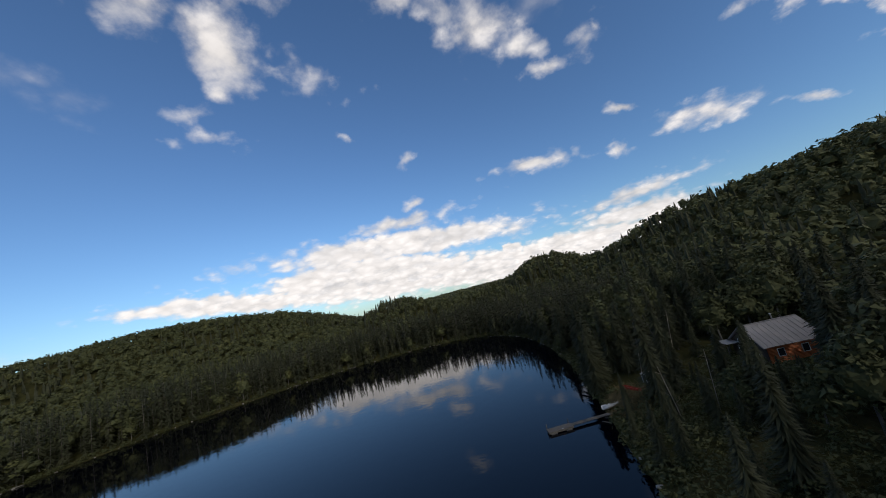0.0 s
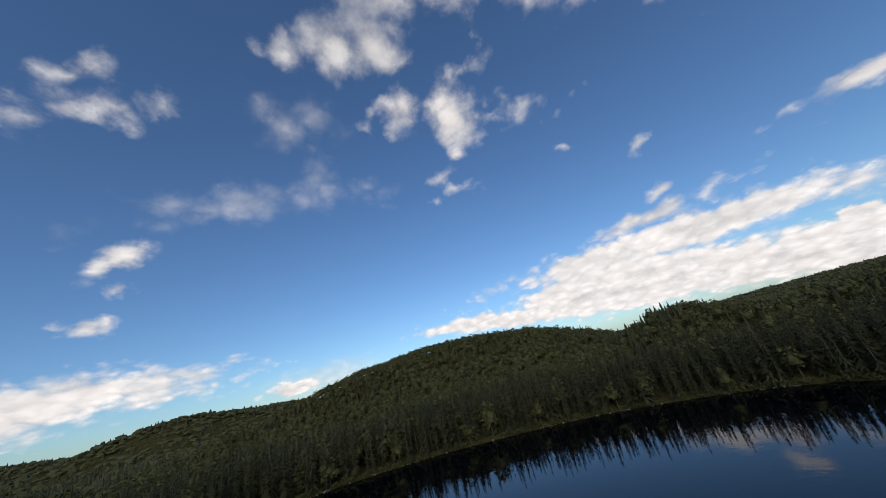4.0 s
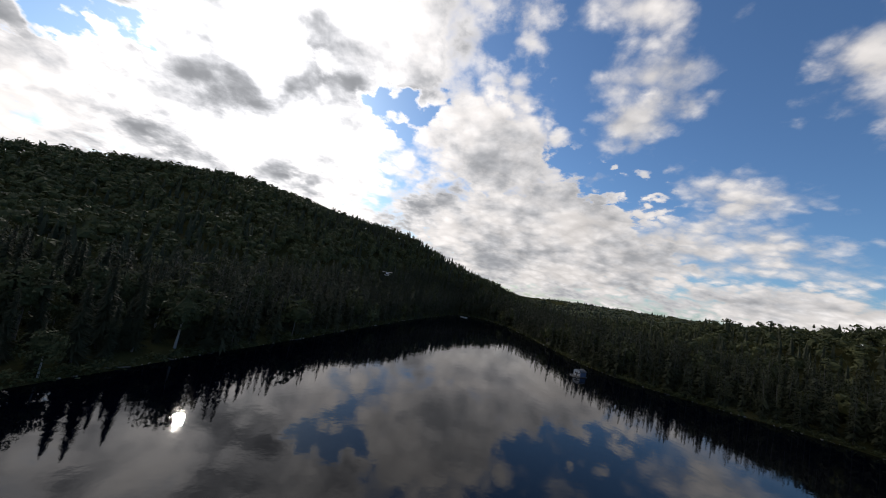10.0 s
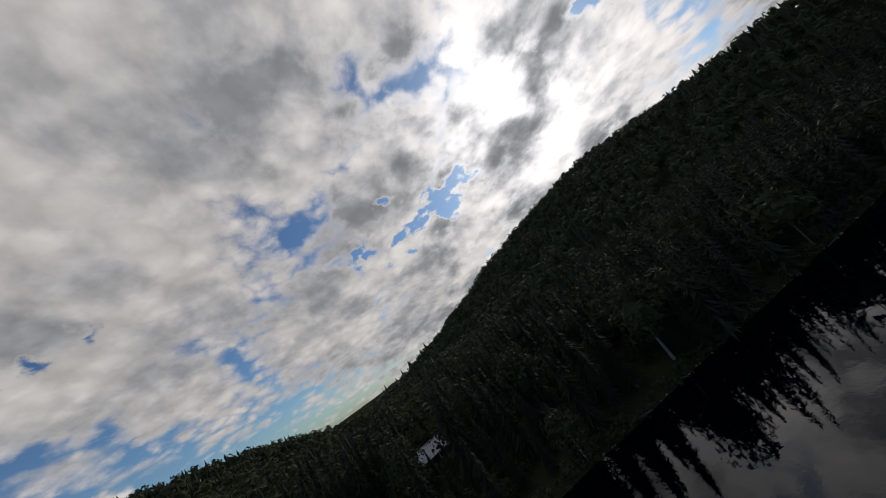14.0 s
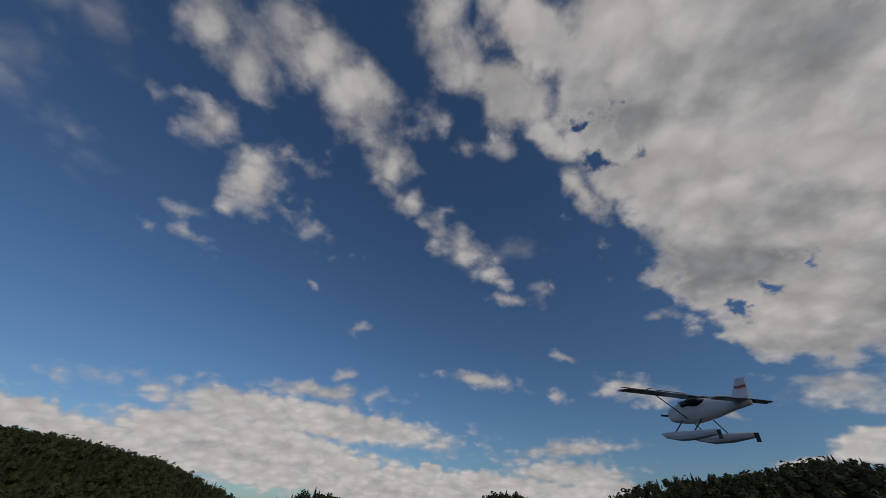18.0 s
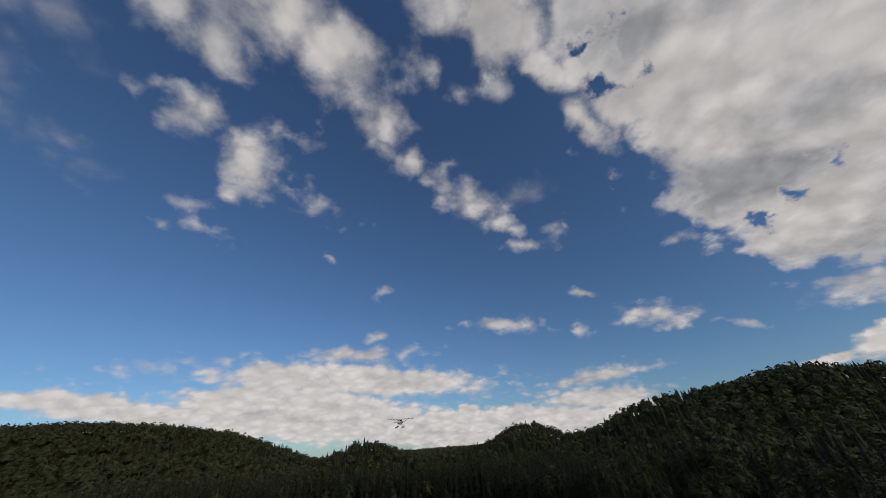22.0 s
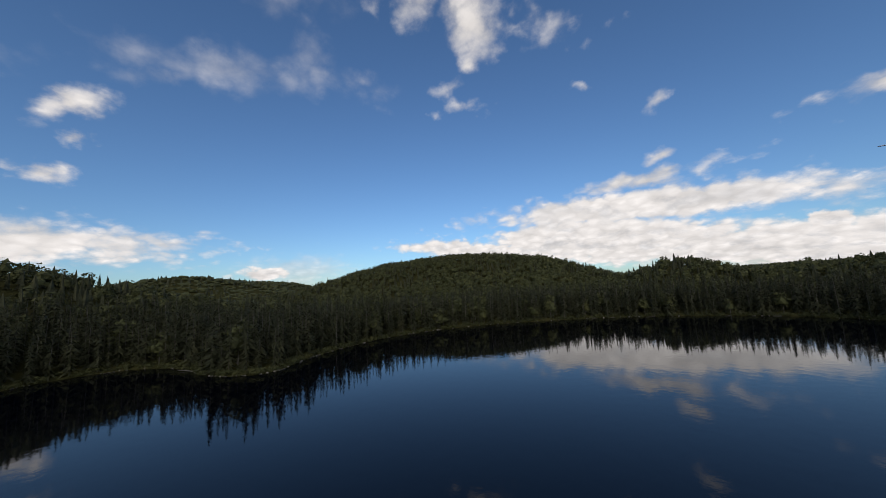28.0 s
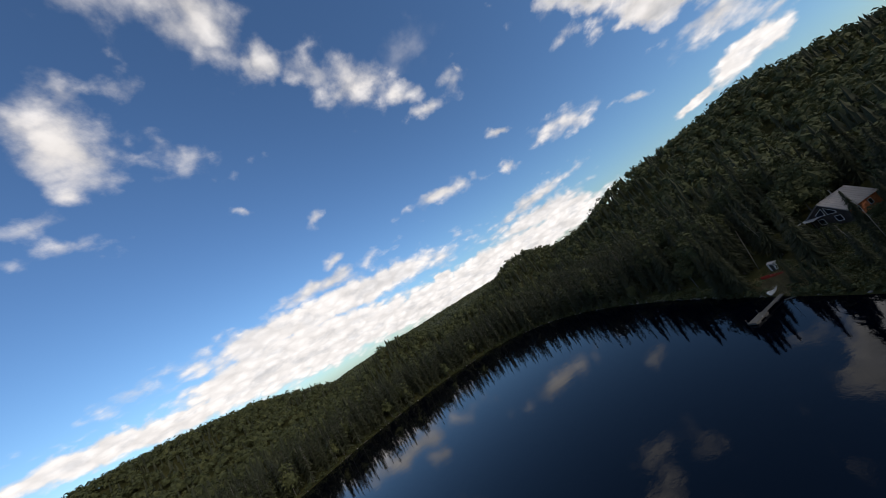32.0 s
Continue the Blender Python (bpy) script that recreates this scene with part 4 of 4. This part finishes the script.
part("chimney_cap", rod((1.6, 0.7, RIDGE + 0.98), (1.6, 0.7, RIDGE + 1.1), 0.24, 0.05, 12), STEEL, chimney)
vent = part("roof_vent", rod((-2.2, -0.8, RIDGE - 0.8), (-2.2, -0.8, RIDGE + 0.3), 0.06, None, 8), STEEL, cabin)
porch = part("porch_roof", box(-L2 - 2.9, -L2 - 0.1, 1.2, 4.8, 2.75, 2.83, m=Matrix.Rotation(0.05, 4, "Y")), PALE_ROOF, cabin, "pale sheet porch roof")
for px, py in ((-L2 - 2.7, 1.4), (-L2 - 2.7, 4.6), (-L2 - 0.4, 4.6)):
    part("porch_post", box(px - 0.06, px + 0.06, py - 0.06, py + 0.06, -1.2, 2.7), OLD_WOOD, cabin)
deck = part("deck", box(-L2 - 2.9, -L2 - 0.1, -3.6, 4.8, -0.25, -0.12), OLD_WOOD, cabin)
for k in range(18):
    part("deck_board", box(-L2 - 2.9 + k * 0.155, -L2 - 2.9 + k * 0.155 + 0.14, -3.6, 4.8, -0.12, -0.08), OLD_WOOD, deck)
for py in (-3.5, 0.3, 4.6):
    part("deck_post", box(-L2 - 2.8, -L2 - 2.68, py - 0.06, py + 0.06, -2.6, -0.25), OLD_WOOD, cabin)
cabin.matrix_basis = pose(68.6, 84.0, 2.0, 0, 0, -2)
cabin.scale = (0.8, 0.8, 0.8)

# ---- the low cabin in the clearing ----
lodge = thing("low_cabin", "low cabin with pale grey roof and white gable end", "house")
A2, B2 = 4.8, 3.1
for side in (-1, 1):
    wall = part("board_wall", box(-A2 + 0.15, A2 - 0.15, side * B2 - 0.08, side * B2 + 0.08, -0.8, 2.4), DARK_WOOD, lodge)
    for k in range(11):
        part("board", box(-A2 + 0.15, A2 - 0.15, side * B2 + (0.08 if side > 0 else -0.11), side * B2 + (0.11 if side > 0 else -0.08), 0.02 + k * 0.215, 0.22 + k * 0.215), DARK_WOOD, wall)
    pane = part("window", box(-1.6, -0.6, side * (B2 + 0.12) - 0.02, side * (B2 + 0.12) + 0.02, 0.9, 1.9), GLASS, lodge)
    for a in ((-1.7, -0.5, 0.8, 0.9), (-1.7, -0.5, 1.9, 2.0), (-1.7, -1.6, 0.9, 1.9), (-0.6, -0.5, 0.9, 1.9)):
        part("window_trim", box(a[0], a[1], side * (B2 + 0.14) - 0.04, side * (B2 + 0.14) + 0.04, a[2], a[3]), WHITE, pane)
gable_wall(lodge, -A2, B2, 2.4, 4.2, 0.16, WHITE)
end = gable_wall(lodge, A2 - 0.16, B2, 2.4, 4.2, 0.16, WHITE)
frame_window(lodge, -A2 - 0.04, [(-0.6, 1.0), (0.6, 1.0), (0.6, 2.1), (-0.6, 2.1)])
part("door", box(A2 - 0.02, A2 + 0.05, -0.45, 0.45, 0.05, 2.05), DARK_WOOD, lodge)
sheet_roof(lodge, 2 * A2 + 0.7, B2, 2.4, 4.25, 0.5, PALE_ROOF)
mast = part("aerial_mast", rod((A2 - 0.6, 0.4, 3.9), (A2 - 0.6, 0.4, 6.6), 0.03, None, 6), STEEL, lodge, "thin steel aerial mast")
for k in range(4):
    part("aerial_rod", rod((A2 - 1.1 + k * 0.02, 0.4, 6.5 - k * 0.22), (A2 - 0.1, 0.4, 6.5 - k * 0.22), 0.012, None, 5), STEEL, mast)
lodge.matrix_basis = pose(78, 52, 1.4, 0, 0, 95)

# ---- dock, boats and shed at the landing ----
dock = thing("floating_dock", "weathered plank dock running out from the shore", "dock")
ramp_frame = part("gangway_frame", box(3.6, 9.6, -0.3, 0.3, 0.28, 0.36), OLD_WOOD, dock)
for k in range(29):
    part("plank", box(3.62 + k * 0.2, 3.8 + k * 0.2, -0.35 - 0.02 * (k % 3), 0.35, 0.36, 0.4), OLD_WOOD, ramp_frame)
float_frame = part("float_frame", box(0, 3.6, -0.6, 0.6, 0.12, 0.34), OLD_WOOD, dock)
for k in range(18):
    part("plank", box(0.01 + k * 0.2, 0.19 + k * 0.2, -0.64, 0.64 - 0.02 * (k % 2), 0.34, 0.385), OLD_WOOD, float_frame)
for px, py in ((0.7, -0.4), (0.7, 0.4), (2.9, -0.4), (2.9, 0.4)):
    part("float_drum", rod((px - 0.45, py, -0.02), (px + 0.45, py, -0.02), 0.26, None, 12), DARK_METAL, dock)
for px in (0.15, 3.4):
    part("mooring_post", rod((px, 0.72, -1.4), (px, 0.72, 0.95), 0.06, None, 8), OLD_WOOD, dock)
part("mooring_cleat", box(1.9, 2.15, -0.6, -0.54, 0.386, 0.45, bevel=0.01), STEEL, dock)
dock.matrix_basis = pose(31.9, 79.1, 0, 0, 0, 8)


def rowing_boat(name, label, length, beam, hull_mat, group=""):
    boat = thing(name, label, "boat", group)
    rings = []
    inner = []
    for k in range(9):
        s = k / 8
        w = beam / 2 * (math.sin(min(1.0, 0.28 + s * 0.9) * math.pi / 2) if s < 0.75 else math.cos((s - 0.75) / 0.25 * 1.35)) + 0.02
        px = -length / 2 + s * length
        top = 0.46 + 0.16 * s * s
        keel = 0.02 + 0.2 * max(0.0, s - 0.7) ** 1.2
        prof = [(-w, top), (-w * 0.92, keel + 0.2), (-w * 0.55, keel + 0.03), (0, keel), (w * 0.55, keel + 0.03), (w * 0.92, keel + 0.2), (w, top)]
        inside = [(y * 0.9, q + (0.05 if q < top else 0.0)) for y, q in prof[::-1]]
        rings.append([(px, y, q) for y, q in prof + inside])
    part("hull", loft(rings), hull_mat, boat, smooth=False)
    for px in (-0.3, 0.02, 0.24):
        part("thwart", box(px * length - 0.13, px * length + 0.13, -beam * 0.43, beam * 0.43, 0.33, 0.37), hull_mat, boat)
    part("transom", box(-length / 2 - 0.02, -length / 2 + 0.03, -beam * 0.22, beam * 0.22, 0.06, 0.5), hull_mat, boat)
    for side in (-1, 1):
        part("rowlock", rod((0.1, side * beam * 0.47, 0.48), (0.1, side * beam * 0.47, 0.62), 0.02, None, 6), STEEL, boat)
    return boat


def lay(ob, px, py, turn, lift=0.0, roll=0.0):
    g = float(land(np.array([px]), np.array([py]))[0])
    ob.matrix_basis = pose(px, py, g + lift, roll, 0, turn)


skiff = rowing_boat("rowing_boat", "white rowing boat pulled up on the bank", 3.2, 1.3, WHITE)
lay(skiff, 42.3, 82.2, 200, 0.02, 14)
kayak = rowing_boat("kayak", "red plastic kayak lying on the bank", 3.2, 0.7, RED)
lay(kayak, 46.6, 84.6, 120, 0.02)

shed = thing("garden_shed", "small white boxy shed with lean-to roof", "shed")
part("shed_wall", box(-0.95, 0.95, -0.85, 0.85, -0.3, 2.05, bevel=0.02), WHITE, shed)
for k in range(9):
    part("board", box(-0.95 + k * 0.212, -0.95 + k * 0.212 + 0.195, -0.875, -0.852, 0.0, 2.0), WHITE, shed)
part("shed_roof", box(-1.15, 1.15, -1.1, 1.05, 2.08, 2.15, m=Matrix.Rotation(0.07, 4, "X")), PALE_ROOF, shed)
door = part("door", box(-0.99, -0.955, -0.4, 0.4, 0.05, 1.85), OLD_WOOD, shed)
part("door_handle", box(-1.03, -0.99, 0.25, 0.29, 0.95, 1.1), STEEL, door)
lay(shed, 50.2, 86.5, 25, 0.0)
shed.scale = (0.6, 0.6, 0.68)

landing = thing("small_jetty", "short grey plank jetty at the water's edge", "dock")
part("jetty_frame", box(0, 3.6, -0.5, 0.5, 0.15, 0.28), OLD_WOOD, landing)
for k in range(18):
    part("plank", box(0.01 + k * 0.2, 0.19 + k * 0.2, -0.56, 0.56, 0.28, 0.32), OLD_WOOD, landing)
for py in (-0.45, 0.45):
    part("jetty_post", rod((0.2, py, -1.0), (0.2, py, 0.6), 0.05, None, 8), OLD_WOOD, landing)
landing.matrix_basis = pose(34.6, 54.5, 0, 0, 0, 10)

# ---- boathouse on its raft ----
raft_house = thing("floating_boathouse", "white floating boathouse with dark rounded roof", "boathouse")
part("raft", box(-4.2, 3.6, -2.8, 2.8, 0.05, 0.35, bevel=0.02), OLD_WOOD, raft_house)
for k in range(30):
    part("plank", box(-4.18 + k * 0.26, -4.18 + k * 0.26 + 0.24, -2.85, 2.85, 0.35, 0.39), OLD_WOOD, raft_house)
for side in (-1, 1):
    part("side_wall", box(-1.6, 3.2, side * 2.1 - 0.06, side * 2.1 + 0.06, 0.39, 2.6), BLUE, raft_house, "blue tarpaulin side")
    part("float_tube", rod((-4.3, side * 1.9, 0.0), (3.7, side * 1.9, 0.0), 0.3, None, 12), STEEL, raft_house)


def bowed(x, thick, half, eave, rise, mat, name):
    pts = [(-half, 0.39)] + [(half * math.sin(a), eave + rise * math.cos(a)) for a in np.linspace(-math.pi / 2, math.pi / 2, 11)] + [(half, 0.39)]
    return part(name, loft([[(x, p, q) for p, q in pts], [(x + thick, p, q) for p, q in pts]]), mat, raft_house)


bowed(-1.66, 0.1, 2.1, 2.55, 1.15, OLD_WHITE, "front_wall")
bowed(3.16, 0.1, 2.1, 2.55, 1.15, OLD_WHITE, "back_wall")
arc = [(2.3 * math.sin(a), 2.55 + 1.3 * math.cos(a)) for a in np.linspace(-1.75, 1.75, 15)]
inner_arc = [(2.2 * math.sin(a), 2.5 + 1.22 * math.cos(a)) for a in np.linspace(1.75, -1.75, 15)]
part("curved_roof", loft([[(-2.0, p, q) for p, q in arc + inner_arc], [(3.5, p, q) for p, q in arc + inner_arc]]), DARK_ROOF, raft_house)
for yy in (-1.3, 0.9):
    win = part("window", box(-1.72, -1.67, yy - 0.35, yy + 0.35, 1.5, 2.2), GLASS, raft_house)
    for a in ((yy - 0.42, yy + 0.42, 1.43, 1.5), (yy - 0.42, yy + 0.42, 2.2, 2.27), (yy - 0.42, yy - 0.35, 1.5, 2.2), (yy + 0.35, yy + 0.42, 1.5, 2.2)):
        part("window_trim", box(-1.75, -1.67, a[0], a[1], a[2], a[3]), WHITE, win)
part("door", box(-1.73, -1.67, -0.45, 0.35, 0.42, 2.35), DARK_WOOD, raft_house)
for px in (-4.0, -3.0, -2.0):
    part("rail_post", rod((px, -2.7, 0.39), (px, -2.7, 1.35), 0.03, None, 6), OLD_WOOD, raft_house)
part("rail", rod((-4.1, -2.7, 1.35), (-1.7, -2.7, 1.35), 0.03, None, 6), OLD_WOOD, raft_house)
part("side_deck", box(-6.8, -4.25, -1.6, 1.2, 0.1, 0.3, bevel=0.02), OLD_WOOD, raft_house)
raft_house.matrix_basis = pose(-58.5, -34.5, 0, 0, 0, 215)
raft_house.scale = (0.62, 0.62, 0.62)

# ---- white boat moored at the far end ----
skiff = rowing_boat("moored_boat", "white open boat moored at the far shore", 5.2, 1.9, WHITE)
skiff.matrix_basis = pose(-19, -150, -0.12, 0, 0, 160)

# ---- model floatplane in the air ----
plane = thing("model_floatplane", "white model floatplane with red wing stripes", "model plane")


def oval(x, half_w, half_h, zc, n=12, p=2.6):
    out = []
    for k in range(n):
        a = 2 * math.pi * k / n
        c, s = math.cos(a), math.sin(a)
        out.append((x, half_w * math.copysign(abs(c) ** (2 / p), c), zc + half_h * math.copysign(abs(s) ** (2 / p), s)))
    return out


part("fuselage", loft([oval(0.62, 0.05, 0.05, 0.0), oval(0.56, 0.1, 0.1, 0.0), oval(0.3, 0.115, 0.14, 0.01), oval(0.05, 0.115, 0.17, 0.03),
                       oval(-0.25, 0.09, 0.12, 0.02), oval(-0.6, 0.05, 0.07, 0.03), oval(-0.88, 0.02, 0.045, 0.04)]), MODEL_WHITE, plane, smooth=True)
part("cabin_glazing", loft([oval(0.33, 0.06, 0.02, 0.15), oval(0.2, 0.119, 0.07, 0.1), oval(-0.1, 0.117, 0.07, 0.1), oval(-0.22, 0.09, 0.03, 0.11)]), GLASS, plane)


def aerofoil(y, chord, x0, z, thick=0.13):
    pts = [(0, 0), (0.08, 0.55), (0.3, 1.0), (0.65, 0.6), (1.0, 0.05), (1.0, -0.05), (0.6, -0.1), (0.15, -0.3)]
    return [(x0 - u * chord, y, z + v * thick * chord * 0.6) for u, v in pts]


for side in (-1, 1):
    wing = part("wing", loft([aerofoil(side * y, c, 0.24, 0.2 + 0.03 * y) for y, c in ((0.0, 0.32), (0.6, 0.32), (0.94, 0.29), (1.0, 0.2))]), MODEL_WHITE, plane)
    part("red_stripe", loft([[(0.2 - q * 0.1 + dx, side * yy, 0.248 + 0.03 * yy - q * 0.008) for dx, q in ((0, 0), (-0.04, 0.4), (-0.04, 0.5), (0, 0.1))] for yy in (0.45, 0.97)]), MODEL_RED, wing, "red wing stripe")
    part("dark_stripe", box(-0.02, 0.12, side * 0.62 - 0.015, side * 0.62 + 0.015, 0.262, 0.268), MODEL_DARK, wing, "dark wing stripe")
    part("aileron", loft([[(-0.085, side * y, 0.215 + 0.03 * y), (-0.13, side * y, 0.212 + 0.03 * y), (-0.13, side * y, 0.206 + 0.03 * y), (-0.085, side * y, 0.205 + 0.03 * y)] for y in (0.2, 0.6)]), MODEL_WHITE, wing)
    part("wing_strut", rod((0.14, side * 0.1, -0.08), (0.12, side * 0.5, 0.2), 0.008, None, 6), DARK_METAL, plane)
    tail = part("tailplane", loft([[(-0.66, side * y, 0.06), (-0.7, side * y, 0.072), (-0.66 - c, side * y, 0.06), (-0.7, side * y, 0.05)] for y, c in ((0.0, 0.24), (0.3, 0.2), (0.35, 0.12))]), MODEL_WHITE, plane)
    part("dark_stripe", box(-0.8, -0.74, side * 0.2 - 0.05, side * 0.2 + 0.05, 0.071, 0.074), MODEL_DARK, tail)
    fl = part("float", loft([oval(0.62, 0.015, 0.015, -0.27, 10), oval(0.5, 0.05, 0.04, -0.29, 10), oval(0.2, 0.062, 0.06, -0.31, 10), oval(-0.12, 0.058, 0.055, -0.305, 10),
                             oval(-0.5, 0.03, 0.03, -0.285, 10)]), MODEL_WHITE, plane)
    fl.location = (0, side * 0.23, 0)
    part("water_rudder", box(-0.56, -0.5, -0.004, 0.004, -0.36, -0.26), DARK_METAL, fl)
    for fx in (0.3, -0.1):
        part("float_strut", rod((fx, side * 0.08, -0.1), (fx, side * 0.22, -0.25), 0.008, None, 6), DARK_METAL, plane)
fin = part("fin", loft([[(-0.6, -0.008, 0.06), (-0.88, -0.008, 0.06), (-0.88, 0.008, 0.06), (-0.6, 0.008, 0.06)],
                        [(-0.78, -0.006, 0.3), (-0.92, -0.006, 0.3), (-0.92, 0.006, 0.3), (-0.78, 0.006, 0.3)]]), MODEL_WHITE, plane)
part("red_stripe", box(-0.9, -0.74, -0.011, 0.011, 0.19, 0.22), MODEL_RED, fin)
prop = part("propeller", box(0.64, 0.65, -0.16, 0.16, -0.014, 0.014), DARK_METAL, plane)
part("spinner", loft([oval(0.71, 0.004, 0.004, 0, 8), oval(0.67, 0.025, 0.025, 0, 8), oval(0.61, 0.032, 0.032, 0, 8)]), MODEL_RED, prop)
plane.matrix_basis = pose(-1.4, 27.0, 22.2, 2, -8, 82)

# ---- stones and driftwood along the water's edge ----
stones = thing("shore_stones", "pale stones and driftwood along the waterline", "stones")
stones["kind"] = "stuff"
bm = bmesh.new()
n = len(OUTLINE)
for k in range(360):
    i = int(rng.integers(0, n))
    t = rng.random()
    p = OUTLINE[i] * (1 - t) + OUTLINE[(i + 1) % n] * t
    ab = OUTLINE[(i + 1) % n] - OUTLINE[i]
    out = np.array([ab[1], -ab[0]]) / (np.hypot(*ab) + 1e-6)
    if to_shore(*(p + out * 0.5)) < 0:
        out = -out
    p = p + out * (0.1 + 0.5 * rng.random())
    s = 0.12 + 0.3 * rng.random() ** 2
    got = bmesh.ops.create_icosphere(bm, subdivisions=1, radius=s)["verts"]
    for v in got:
        v.co *= 0.75 + 0.5 * rng.random()
        v.co.z *= 0.6
    bmesh.ops.translate(bm, verts=got, vec=(p[0], p[1], 0.06))
part("stones", bm, STONE, stones)["kind"] = "stuff"
bm = bmesh.new()
for k in range(90):
    i = int(rng.integers(0, n))
    p = OUTLINE[i]
    ab = OUTLINE[(i + 1) % n] - p
    a = math.atan2(ab[1], ab[0]) + rng.normal() * 0.5
    ln = 1.0 + 2.8 * rng.random()
    rod_into(bm, (p[0], p[1], 0.1), (p[0] + math.cos(a) * ln, p[1] + math.sin(a) * ln, 0.12 + 0.25 * rng.random()), 0.09, 0.05, 6)
part("driftwood", bm, BARK, stones)["kind"] = "stuff"

# ---- dry grass on the bank by the boats ----
grass = thing("dry_grass", "tufts of dry yellow-brown grass on the bank", "grass")
grass["kind"] = "stuff"
n = 5200
px, py = 45.2 + rng.normal(size=n) * 2.2, 82.0 + rng.normal(size=n) * 2.4
ok = to_shore(px, py) > 0.25
px, py = px[ok], py[ok]
pz = land(px, py)
n = len(px)
ang, tall, tilt = rng.random(n) * 6.28, 0.25 + 0.45 * rng.random(n), rng.normal(size=(n, 2)) * 0.15
wide = 0.035 + 0.03 * rng.random(n)
base = np.stack([px, py, pz - 0.03], 1)
across = np.stack([np.cos(ang) * wide, np.sin(ang) * wide, np.zeros(n)], 1)
tip = base + np.stack([tilt[:, 0], tilt[:, 1], tall], 1)
ob = new("grass_blades", mesh_from("grass_blades", np.stack([base - across, base + across, tip], 1).reshape(-1, 3), np.arange(3 * n).reshape(-1, 3), DRY_GRASS))
ob.parent = grass
ob["kind"] = "stuff"
